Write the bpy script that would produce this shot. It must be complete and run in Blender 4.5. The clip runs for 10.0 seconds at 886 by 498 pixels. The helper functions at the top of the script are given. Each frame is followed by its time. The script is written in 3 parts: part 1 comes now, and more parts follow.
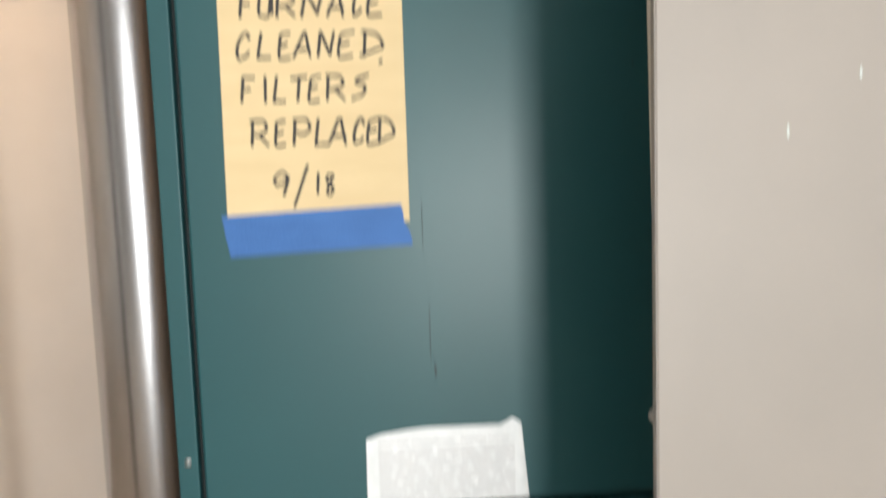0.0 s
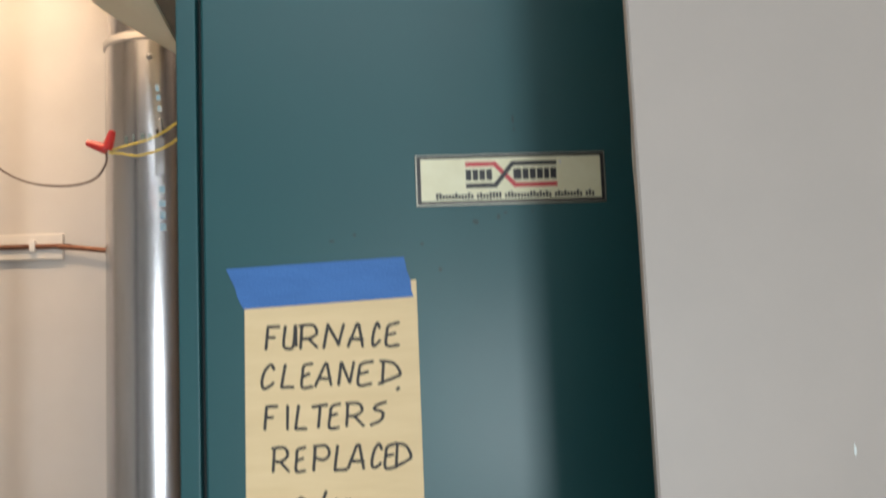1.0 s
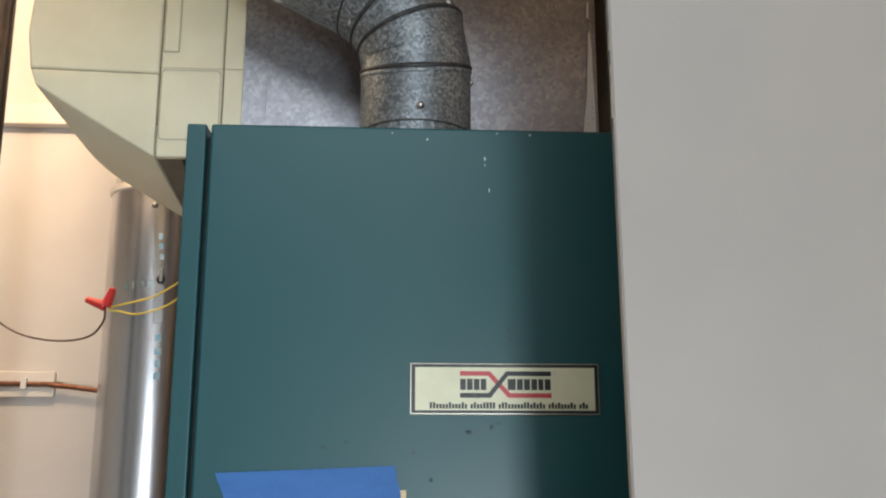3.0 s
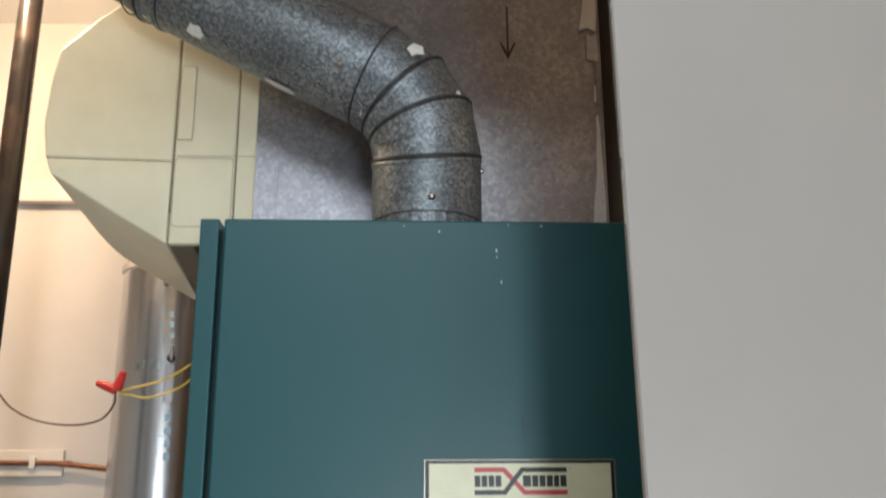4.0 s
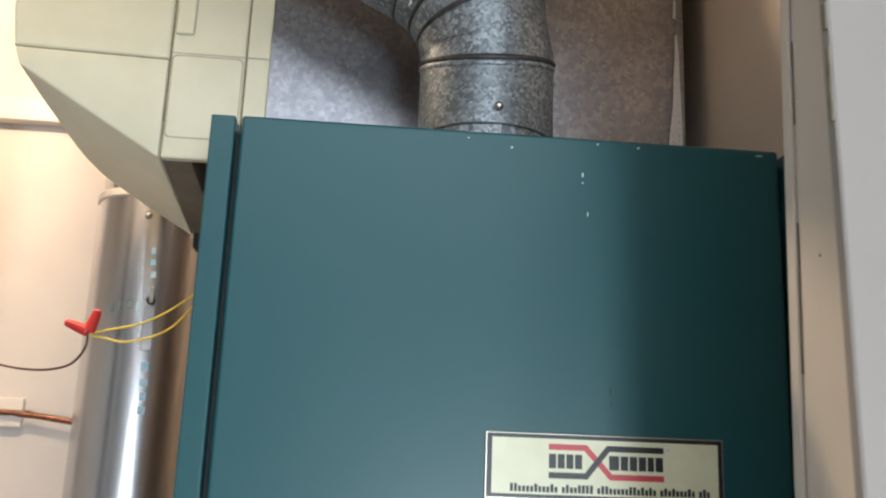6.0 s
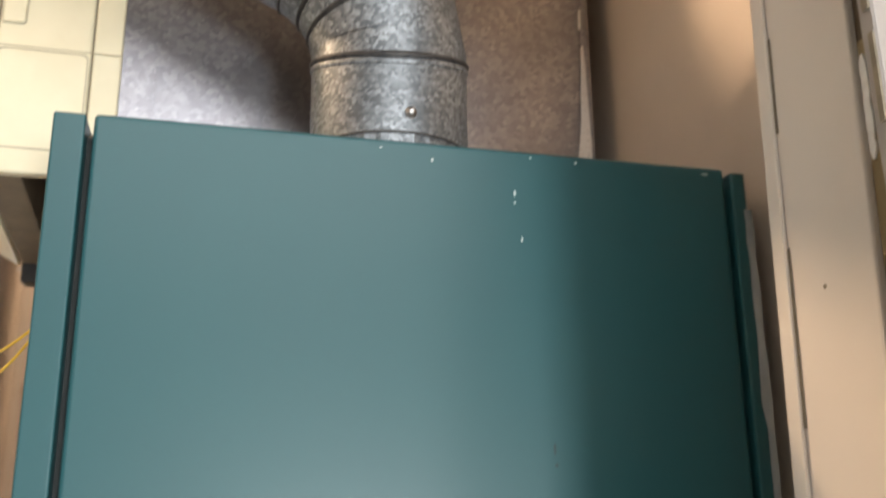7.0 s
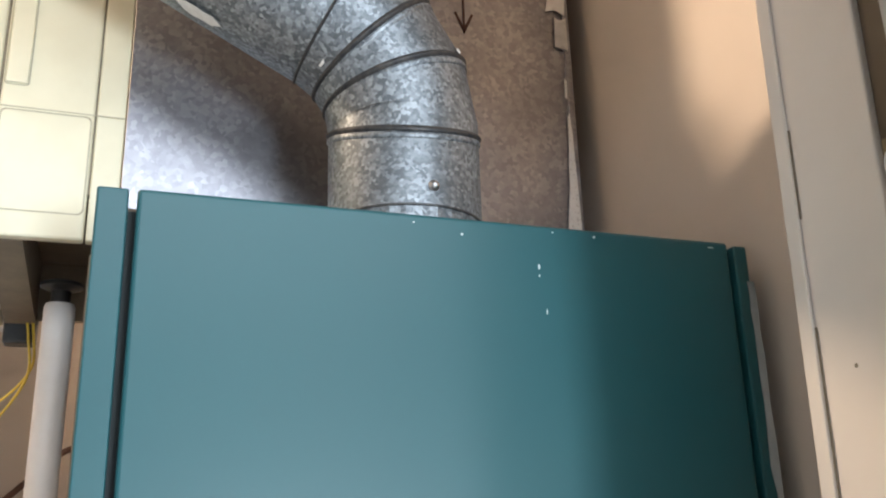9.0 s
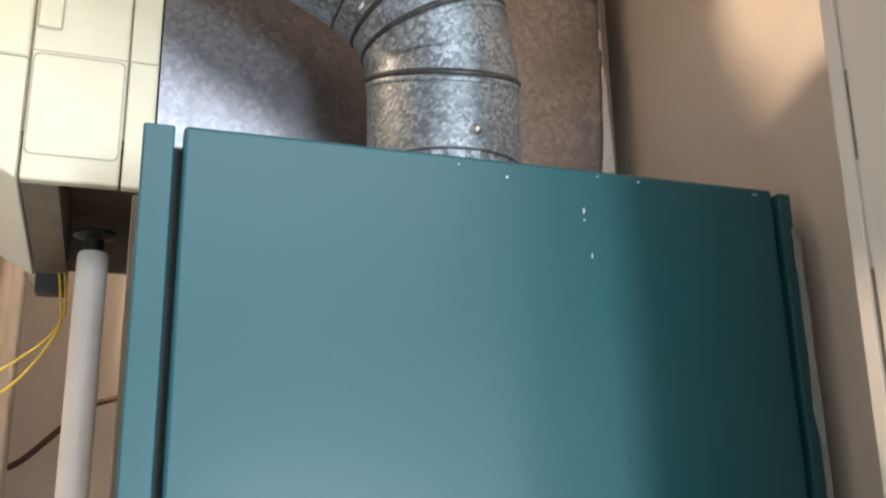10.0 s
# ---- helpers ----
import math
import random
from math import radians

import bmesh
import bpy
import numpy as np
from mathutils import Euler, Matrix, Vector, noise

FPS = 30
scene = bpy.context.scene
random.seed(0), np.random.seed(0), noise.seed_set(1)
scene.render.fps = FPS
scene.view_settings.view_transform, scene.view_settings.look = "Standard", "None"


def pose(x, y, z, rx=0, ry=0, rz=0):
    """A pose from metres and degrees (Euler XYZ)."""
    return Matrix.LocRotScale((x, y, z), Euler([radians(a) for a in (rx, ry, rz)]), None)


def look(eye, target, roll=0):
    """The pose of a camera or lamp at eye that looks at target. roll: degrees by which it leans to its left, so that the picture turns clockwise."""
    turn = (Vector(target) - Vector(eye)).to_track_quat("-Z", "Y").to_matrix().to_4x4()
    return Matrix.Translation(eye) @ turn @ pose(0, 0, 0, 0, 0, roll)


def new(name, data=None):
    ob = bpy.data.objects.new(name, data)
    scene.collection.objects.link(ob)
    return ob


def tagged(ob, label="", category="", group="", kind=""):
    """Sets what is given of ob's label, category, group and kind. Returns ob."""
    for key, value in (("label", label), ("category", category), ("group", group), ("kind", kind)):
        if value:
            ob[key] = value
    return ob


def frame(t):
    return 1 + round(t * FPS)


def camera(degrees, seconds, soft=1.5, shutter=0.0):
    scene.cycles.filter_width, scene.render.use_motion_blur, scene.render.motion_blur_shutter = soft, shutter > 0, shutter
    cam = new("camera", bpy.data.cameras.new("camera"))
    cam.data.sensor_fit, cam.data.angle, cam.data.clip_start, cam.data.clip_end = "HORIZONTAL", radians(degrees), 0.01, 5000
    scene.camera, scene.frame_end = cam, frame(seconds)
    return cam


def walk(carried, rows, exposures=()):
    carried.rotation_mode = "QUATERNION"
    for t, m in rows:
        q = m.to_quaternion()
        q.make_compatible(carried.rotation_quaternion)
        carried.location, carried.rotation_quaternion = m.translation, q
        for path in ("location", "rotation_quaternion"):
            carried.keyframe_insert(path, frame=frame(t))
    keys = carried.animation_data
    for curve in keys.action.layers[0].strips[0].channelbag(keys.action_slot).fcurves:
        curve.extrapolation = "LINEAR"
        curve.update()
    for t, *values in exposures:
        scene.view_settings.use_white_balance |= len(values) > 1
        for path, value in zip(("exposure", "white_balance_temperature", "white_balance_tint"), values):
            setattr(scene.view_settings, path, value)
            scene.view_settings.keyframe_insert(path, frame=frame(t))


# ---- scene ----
cam = camera(52.3, 10.0, soft=2.0, shutter=0.5)
PATH = [
    (0, (0.037, 0.036, 1.055), (0.183, 2.012, 0.787), -1.6),
    (0.3, (0.036, 0.033, 1.103), (0.184, 2.027, 1.052), -2.0),
    (0.5, (0.039, 0.018, 1.139), (0.167, 2.013, 1.196), -2.9),
    (1, (0.049, 0.0, 1.19), (0.157, 1.989, 1.365), -2.1),
    (1.5, (0.052, -0.018, 1.256), (0.124, 1.955, 1.576), -2.0),
    (2, (0.055, -0.022, 1.293), (0.148, 1.944, 1.647), -0.2),
    (3.5, (0.0505, -0.026, 1.322), (0.1685, 1.92, 1.7675), 0.0),
    (4, (0.047, -0.0315, 1.3485), (0.1425, 1.8965, 1.8715), -0.3),
    (4.2, (0.039, -0.027, 1.347), (0.15, 1.888, 1.911), -0.2),
    (4.5, (0.0325, -0.032, 1.354), (0.1345, 1.899, 1.865), 0.45),
    (5, (-0.024, -0.023, 1.3505), (0.115, 1.918, 1.8135), 2.1),
    (5.2, (-0.048, -0.002, 1.3375), (0.103, 1.9485, 1.754), 2.25),
    (6.3, (-0.03, 0.265, 1.373), (0.143, 2.203, 1.837), 2.2),
    (6.5, (-0.028, 0.294, 1.382), (0.241, 2.227, 1.814), 1.9),
    (7, (-0.075, 0.350, 1.394), (0.425, 2.214, 1.916), -0.6),
    (7.5, (-0.14, 0.335, 1.417), (0.548, 2.111, 2.025), -1.9),
    (7.8, (-0.158, 0.339, 1.421), (0.527, 2.111, 2.047), -1.8),
    (8, (-0.161, 0.335, 1.42), (0.507, 2.113, 2.045), -2.0),
    (8.5, (-0.166, 0.344, 1.417), (0.459, 2.14, 2.038), -1.5),
    (9, (-0.165, 0.348, 1.415), (0.489, 2.138, 2.019), -1.7),
    (9.5, (-0.182, 0.353, 1.409), (0.485, 2.146, 1.994), -1.0),
    (10, (-0.19, 0.37, 1.396), (0.453, 2.184, 1.937), -1.2),
]
walk(cam, [(t, look(eye, target, roll)) for t, eye, target, roll in PATH],
     [(0.0, -0.36, 7000, 12), (1.0, -0.85, 6400, 9.5), (2.0, -0.9, 6250, 8.5), (5.2, -0.86, 6200, 8.5), (6.5, -0.32, 6000, 9.5), (7.0, -0.02, 6900, 14), (7.5, 0.1, 6250, 11.5), (10.0, 0.07, 6000, 10.5)])

# ---------------------------------------------------------------- light
world = bpy.data.worlds.new("world")
scene.world = world
world.use_nodes = True
wn = world.node_tree.nodes
sky = wn.new("ShaderNodeTexSky")
sky.sky_type = "NISHITA"
sky.sun_disc = False
sky.sun_elevation, sky.sun_rotation = radians(40), radians(200)
world.node_tree.links.new(sky.outputs["Color"], wn["Background"].inputs["Color"])
wn["Background"].inputs["Strength"].default_value = 0.1


def lamp(name, kind, m, energy, color, **values):
    data = bpy.data.lights.new(name, kind)
    data.energy, data.color = energy, color
    ob = new(name, data)
    ob.matrix_world = m
    return ob, data


# daylight through the glazed opening behind the camera
for name, x, z, w, h, watt in (("daylight_low", 0.68, 0.60, 0.50, 0.80, 135), ("daylight_high", 0.18, 1.2, 0.4, 0.6, 5), ("daylight_window", 1.84, 1.22, 0.5, 1.5, 24)):
    day, day_data = lamp(name, "AREA", look((x, -3.15, z), (x, 0.0, z)), watt, (0.88, 0.96, 1.0))
    day_data.shape, day_data.size, day_data.size_y = "RECTANGLE", w, h
# unseen broad fill lamp added under the room ceiling, sized for the metal's reflections
top, top_data = lamp("ceiling_fill", "AREA", look((0.08, -1.35, 2.57), (0.08, -1.349, 0.0)), 74, (0.90, 0.96, 1.0))
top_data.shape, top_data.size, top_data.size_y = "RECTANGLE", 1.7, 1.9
# bare warm bulb in the utility space beside the furnace
bulb, bulb_data = lamp("utility_bulb", "POINT", pose(-0.75, 1.495, 2.4), 70, (1.0, 0.72, 0.46))
bulb_data.shadow_soft_size = 0.035

# ---------------------------------------------------------------- materials


def material(name, color, rough=0.5, metal=0.0, spec=0.5, coat=0.0):
    m = bpy.data.materials.new(name)
    m.use_nodes = True
    b = m.node_tree.nodes["Principled BSDF"]
    b.inputs["Base Color"].default_value = (*color, 1)
    b.inputs["Roughness"].default_value = rough
    b.inputs["Metallic"].default_value = metal
    b.inputs["Specular IOR Level"].default_value = spec
    b.inputs["Coat Weight"].default_value = coat
    return m


def nd(m, kind, **values):
    n = m.node_tree.nodes.new(kind)
    for k, v in values.items():
        n.inputs[k].default_value = v
    return n


def wire(m, a, b):
    m.node_tree.links.new(a, b)


def grain(m, a, b, scale, detail=4.0, lo=0.35, hi=0.65, stretch=(1, 1, 1), mix_in=None, seed=0.0):
    """Mixes colour b over colour a (or over the socket mix_in) by noise; returns the colour socket."""
    tc = nd(m, "ShaderNodeTexCoord")
    mp = nd(m, "ShaderNodeMapping", Scale=stretch, Location=(seed, seed * 0.7, seed * 1.3))
    no = nd(m, "ShaderNodeTexNoise", Scale=scale, Detail=detail, Roughness=0.6)
    mr = nd(m, "ShaderNodeMapRange", **{"From Min": lo, "From Max": hi})
    mx = m.node_tree.nodes.new("ShaderNodeMix")
    mx.data_type = "RGBA"
    wire(m, tc.outputs["Object"], mp.inputs["Vector"])
    wire(m, mp.outputs["Vector"], no.inputs["Vector"])
    wire(m, no.outputs["Fac"], mr.inputs["Value"])
    wire(m, mr.outputs["Result"], mx.inputs["Factor"])
    if mix_in is None:
        mx.inputs["A"].default_value = (*a, 1)
    else:
        wire(m, mix_in, mx.inputs["A"])
    mx.inputs["B"].default_value = (*b, 1)
    return mx.outputs["Result"], mr.outputs["Result"]


def paint(m, socket):
    wire(m, socket, m.node_tree.nodes["Principled BSDF"].inputs["Base Color"])


def relief(m, scale, strength, distance=0.002, stretch=(1, 1, 1), detail=3.0):
    tc = nd(m, "ShaderNodeTexCoord")
    mp = nd(m, "ShaderNodeMapping", Scale=stretch)
    no = nd(m, "ShaderNodeTexNoise", Scale=scale, Detail=detail)
    bp = nd(m, "ShaderNodeBump", Strength=strength, Distance=distance)
    wire(m, tc.outputs["Object"], mp.inputs["Vector"])
    wire(m, mp.outputs["Vector"], no.inputs["Vector"])
    wire(m, no.outputs["Fac"], bp.inputs["Height"])
    wire(m, bp.outputs["Normal"], m.node_tree.nodes["Principled BSDF"].inputs["Normal"])


def rough_by(m, fac, lo, hi):
    mr = nd(m, "ShaderNodeMapRange", **{"To Min": lo, "To Max": hi})
    wire(m, fac, mr.inputs["Value"])
    wire(m, mr.outputs["Result"], m.node_tree.nodes["Principled BSDF"].inputs["Roughness"])


def mottled(name, a, b, scale, rough=0.5, metal=0.0, lo=0.35, hi=0.65, bump=0.0, bump_scale=200.0, spec=0.5, stretch=(1, 1, 1), rough_hi=None):
    m = material(name, a, rough, metal, spec)
    c, f = grain(m, a, b, scale, lo=lo, hi=hi, stretch=stretch)
    paint(m, c)
    if rough_hi is not None:
        rough_by(m, f, rough, rough_hi)
    if bump:
        relief(m, bump_scale, bump)
    return m


def galvanized(name, base, light, scale, rough, stain=None, metal=0.9, wobble=0.001):
    """Zinc spangle: flat crystals of slightly different grey, with broad dull stains."""
    m = material(name, base, rough, metal)
    tc = nd(m, "ShaderNodeTexCoord")
    wob = nd(m, "ShaderNodeTexNoise", Scale=scale * 0.8, Detail=2.0)
    wv = nd(m, "ShaderNodeMix")
    wv.data_type = "VECTOR"
    wv.inputs["Factor"].default_value = wobble
    wire(m, tc.outputs["Object"], wob.inputs["Vector"])
    wire(m, tc.outputs["Object"], wv.inputs[4])
    wire(m, wob.outputs["Color"], wv.inputs[5])
    vo = nd(m, "ShaderNodeTexVoronoi", Scale=scale)
    wire(m, wv.outputs[1], vo.inputs["Vector"])
    sep = nd(m, "ShaderNodeSeparateColor")
    wire(m, vo.outputs["Color"], sep.inputs["Color"])
    ramp = nd(m, "ShaderNodeMapRange", **{"From Min": 0.3, "From Max": 1.0})
    wire(m, sep.outputs["Red"], ramp.inputs["Value"])
    mx = m.node_tree.nodes.new("ShaderNodeMix")
    mx.data_type = "RGBA"
    mx.inputs["A"].default_value = (*base, 1)
    mx.inputs["B"].default_value = (*light, 1)
    wire(m, ramp.outputs["Result"], mx.inputs["Factor"])
    c = mx.outputs["Result"]
    c, f = grain(m, base, tuple(0.5 * (p + q) for p, q in zip(base, light)), scale * 0.35, lo=0.45, hi=0.75, mix_in=c, seed=1.7)
    c, f = grain(m, base, tuple(0.7 * v for v in base), 9.0, lo=0.4, hi=0.9, mix_in=c)
    if stain:
        c, f = grain(m, base, stain, 7.0, lo=0.52, hi=0.7, mix_in=c, seed=3.1)
    paint(m, c)
    rough_by(m, sep.outputs["Green"], rough - 0.03, rough + 0.05)
    bp = nd(m, "ShaderNodeBump", Strength=0.04, Distance=0.001)
    wire(m, sep.outputs["Blue"], bp.inputs["Height"])
    wire(m, bp.outputs["Normal"], m.node_tree.nodes["Principled BSDF"].inputs["Normal"])
    return m


TEAL = mottled("teal_enamel", (0.0098, 0.068, 0.078), (0.0120, 0.078, 0.088), 4.0, rough=0.41, rough_hi=0.49, lo=0.2, hi=0.8, bump=0.02, bump_scale=260, spec=0.34)
TEAL.node_tree.nodes["Principled BSDF"].inputs["Coat Weight"].default_value = 0.24
TEAL.node_tree.nodes["Principled BSDF"].inputs["Coat Roughness"].default_value = 0.31
GAP_SHADE = mottled("panel_gap_shade", (0.006, 0.012, 0.012), (0.01, 0.015, 0.015), 30.0, rough=0.7)
CHIP = mottled("bare_chipped_paint", (0.58, 0.62, 0.61), (0.42, 0.48, 0.48), 300.0, rough=0.6)
SCUFF = mottled("dark_scuff", (0.015, 0.035, 0.04), (0.02, 0.05, 0.055), 300.0, rough=0.6)
SIDE = mottled("grimy_tan_sheet_metal", (0.27, 0.215, 0.15), (0.11, 0.075, 0.05), 18.0, rough=0.55, stretch=(1, 1, 0.15), bump=0.1)
GALV = galvanized("galvanized_duct", (0.30, 0.30, 0.33), (0.46, 0.46, 0.49), 170.0, 0.36)
PIPE = galvanized("galvanized_pipe", (0.135, 0.148, 0.16), (0.40, 0.435, 0.46), 290.0, 0.45, metal=0.7, wobble=0.0009)
PIPE_SEAM = mottled("dark_pipe_seam", (0.035, 0.036, 0.04), (0.075, 0.07, 0.065), 120.0, rough=0.5, metal=0.5)
SILVER = mottled("bright_round_duct", (0.62, 0.625, 0.65), (0.55, 0.55, 0.57), 18.0, rough=0.22, metal=1.0, stretch=(1, 1, 0.2), rough_hi=0.27)
STEEL = mottled("plain_steel", (0.5, 0.5, 0.5), (0.35, 0.34, 0.33), 200.0, rough=0.35, metal=1.0)
CREAM = mottled("cream_plastic", (0.73, 0.69, 0.515), (0.69, 0.645, 0.47), 14.0, rough=0.42, bump=0.05, bump_scale=500)
CREAM_SHADE_TAN = mottled("shaded_cream_and_dirty_tan", (0.19, 0.155, 0.105), (0.13, 0.10, 0.07), 20.0, rough=0.55)
SEAM = mottled("brown_seam", (0.17, 0.14, 0.095), (0.25, 0.21, 0.15), 90.0, rough=0.8)
GROOVE_SHADE = mottled("groove_shade_cream", (0.4, 0.36, 0.25), (0.46, 0.42, 0.3), 90.0, rough=0.6)
BLACK = mottled("black_plastic", (0.012, 0.012, 0.013), (0.02, 0.02, 0.02), 80.0, rough=0.4)
IRON = mottled("black_iron_pipe", (0.014, 0.011, 0.01), (0.05, 0.025, 0.015), 14.0, rough=0.3, metal=0.0, lo=0.5, hi=0.75, rough_hi=0.6, spec=0.3)
PVC = mottled("white_plastic_pipe", (0.74, 0.71, 0.68), (0.66, 0.62, 0.58), 10.0, rough=0.4)
COPPER = mottled("dull_copper", (0.34, 0.17, 0.11), (0.2, 0.09, 0.06), 50.0, rough=0.4, metal=1.0)
RED = mottled("red_plastic", (0.55, 0.03, 0.025), (0.45, 0.02, 0.02), 60.0, rough=0.35)
YELLOW = mottled("yellow_insulation", (0.75, 0.56, 0.06), (0.6, 0.42, 0.05), 60.0, rough=0.45)
BROWN = mottled("brown_insulation", (0.07, 0.03, 0.02), (0.1, 0.045, 0.03), 60.0, rough=0.5)
BLUE_TAPE = mottled("blue_crepe_tape", (0.026, 0.122, 0.36), (0.034, 0.142, 0.41), 40.0, rough=0.6, bump=0.35, bump_scale=420, stretch=(0.3, 1, 1))
PAPER = mottled("manila_card", (0.72, 0.56, 0.33), (0.67, 0.51, 0.29), 60.0, rough=0.75, stretch=(0.15, 1, 1), bump=0.08, bump_scale=300)
INK = material("black_marker_ink", (0.02, 0.018, 0.018), 0.6)
INK_BROWN = material("brown_marker_ink", (0.05, 0.015, 0.012), 0.6)
INK_BLUE = mottled("faded_blue_print", (0.14, 0.33, 0.5), (0.36, 0.45, 0.5), 160.0, rough=0.5)
INK_DULL = material("dull_green_print", (0.12, 0.17, 0.18), 0.5)
INK_GREY = material("grey_print", (0.57, 0.57, 0.58), 0.6)
STICKER = mottled("silver_white_sticker", (0.78, 0.79, 0.8), (0.68, 0.7, 0.71), 60.0, rough=0.4, bump=0.2, bump_scale=60)
PLATE = mottled("cream_nameplate", (0.72, 0.7, 0.5), (0.68, 0.65, 0.45), 40.0, rough=0.35)
PLATE_EDGE = material("brushed_plate_edge", (0.45, 0.43, 0.36), 0.35, 0.8)
PLATE_BLACK = material("plate_black", (0.014, 0.014, 0.016), 0.4)
PLATE_RED = material("plate_red", (0.5, 0.05, 0.06), 0.4)
SEALANT = mottled("white_sealant", (0.78, 0.77, 0.74), (0.66, 0.65, 0.62), 120.0, rough=0.6, bump=0.3, bump_scale=180)
FOIL = mottled("torn_grey_tape", (0.64, 0.62, 0.59), (0.48, 0.46, 0.44), 60.0, rough=0.5, bump=0.4, bump_scale=120)
PEELED = mottled("speckled_tape_residue", (0.82, 0.81, 0.79), (0.3, 0.26, 0.24), 330.0, rough=0.6, lo=0.58, hi=0.72, bump=0.3, bump_scale=160)
CAULK = mottled("grey_smeared_caulk", (0.42, 0.43, 0.43), (0.13, 0.15, 0.15), 22.0, rough=0.6, lo=0.35, hi=0.7, stretch=(1, 1, 0.3), bump=0.4, bump_scale=120)
WALL = mottled("painted_plaster", (0.74, 0.7, 0.66), (0.7, 0.66, 0.61), 2.2, rough=0.65, bump=0.12, bump_scale=140)
WALL_BACK = mottled("back_wall_paint", (0.60, 0.555, 0.515), (0.55, 0.505, 0.465), 2.6, rough=0.65, bump=0.12, bump_scale=140)
WALL_ROOM = mottled("room_wall_paint", (0.42, 0.40, 0.38), (0.38, 0.36, 0.34), 1.8, rough=0.7, bump=0.1, bump_scale=120)
WALL_SIDE = mottled("painted_side_wall", (0.60, 0.525, 0.45), (0.55, 0.48, 0.41), 3.0, rough=0.5, bump=0.1, bump_scale=90)
DOOR_PAINT = mottled("toned_down_door_white", (0.298, 0.262, 0.235), (0.272, 0.241, 0.217), 3.0, rough=0.45, bump=0.06, bump_scale=120)
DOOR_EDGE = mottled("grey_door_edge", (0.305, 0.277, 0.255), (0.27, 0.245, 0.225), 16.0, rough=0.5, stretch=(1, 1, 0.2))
TRIM = mottled("cream_trim_paint", (0.70, 0.645, 0.585), (0.66, 0.60, 0.54), 5.0, rough=0.45, bump=0.08, bump_scale=80)
DARK_WOOD = mottled("dark_brown_wood", (0.085, 0.058, 0.03), (0.03, 0.022, 0.014), 26.0, rough=0.6, stretch=(1, 1, 0.08), bump=0.2, bump_scale=60)
RAW_WOOD = mottled("raw_yellow_wood", (0.30, 0.235, 0.12), (0.16, 0.12, 0.065), 22.0, rough=0.7, stretch=(1, 1, 0.08), bump=0.2, bump_scale=60)
FLOOR = mottled("concrete_floor", (0.34, 0.31, 0.28), (0.26, 0.24, 0.21), 4.0, rough=0.7, bump=0.2, bump_scale=60)
CEIL = mottled("ceiling_paint", (0.78, 0.76, 0.73), (0.74, 0.72, 0.69), 2.0, rough=0.8)
GLASS = material("clear_glass", (1, 1, 1), 0.02)
GLASS.node_tree.nodes["Principled BSDF"].inputs["Transmission Weight"].default_value = 1.0

# ---------------------------------------------------------------- mesh helpers


def link_mesh(name, bm, mat, smooth=False):
    me = bpy.data.meshes.new(name)
    bmesh.ops.recalc_face_normals(bm, faces=bm.faces)
    for f in bm.faces:
        f.smooth = smooth
    bm.to_mesh(me)
    bm.free()
    if smooth:
        me.set_sharp_from_angle(angle=radians(40))
    me.materials.append(mat)
    return new(name, me)


def thing(name, base, label, category, group="", kind=""):
    ob = new(name)
    ob.empty_display_size = 0.05
    ob.location = base
    return tagged(ob, label, category, group, kind)


def part(name, bm, mat, parent, label="", smooth=False):
    ob = link_mesh(name, bm, mat, smooth)
    ob.parent = parent
    ob.matrix_parent_inverse = Matrix.Translation(parent.location).inverted()
    return tagged(ob, label)


def solid(name, bm, mat, label, category, kind="", smooth=False, group=""):
    return tagged(link_mesh(name, bm, mat, smooth), label, category, group, kind)


def box(x0, x1, y0, y1, z0, z1, bevel=0.0, seg=2, bm=None):
    b = bmesh.new()
    bmesh.ops.create_cube(b, size=1.0)
    for v in b.verts:
        v.co = Vector(((x0, x1)[v.co.x > 0], (y0, y1)[v.co.y > 0], (z0, z1)[v.co.z > 0]))
    if bevel:
        bmesh.ops.bevel(b, geom=list(b.edges), offset=bevel, segments=seg, affect="EDGES", profile=0.5)
    if bm is None:
        return b
    add(bm, b)
    return bm


def add(bm, other, m=None):
    """Adds another bmesh to bm."""
    me = bpy.data.meshes.new("tmp")
    other.to_mesh(me)
    other.free()
    if m is not None:
        me.transform(m)
    bm.from_mesh(me)
    bpy.data.meshes.remove(me)
    return bm


def tube(points, radius, seg=24, caps=True, radii=None):
    """A round tube along points, mitred at the bends."""
    bm = bmesh.new()
    pts = [Vector(p) for p in points]
    rings = []
    d0 = (pts[1] - pts[0]).normalized()
    side = d0.orthogonal().normalized()
    for i, p in enumerate(pts):
        a = (pts[i] - pts[i - 1]).normalized() if i else d0
        b = (pts[i + 1] - pts[i]).normalized() if i + 1 < len(pts) else a
        n = (a + b).normalized()
        side = (side - side.dot(a) * a).normalized()
        up = a.cross(side)
        r = radii[i] if radii else radius
        ring = []
        for k in range(seg):
            w = 2 * math.pi * k / seg
            q = r * (math.cos(w) * side + math.sin(w) * up)
            q -= a * (q.dot(n) / a.dot(n))
            ring.append(bm.verts.new(p + q))
        rings.append(ring)
        side = (side - side.dot(b) * b).normalized()
    for r0, r1 in zip(rings, rings[1:]):
        for k in range(seg):
            bm.faces.new((r0[k], r0[(k + 1) % seg], r1[(k + 1) % seg], r1[k]))
    if caps:
        bm.faces.new(rings[0][::-1])
        bm.faces.new(rings[-1])
    return bm


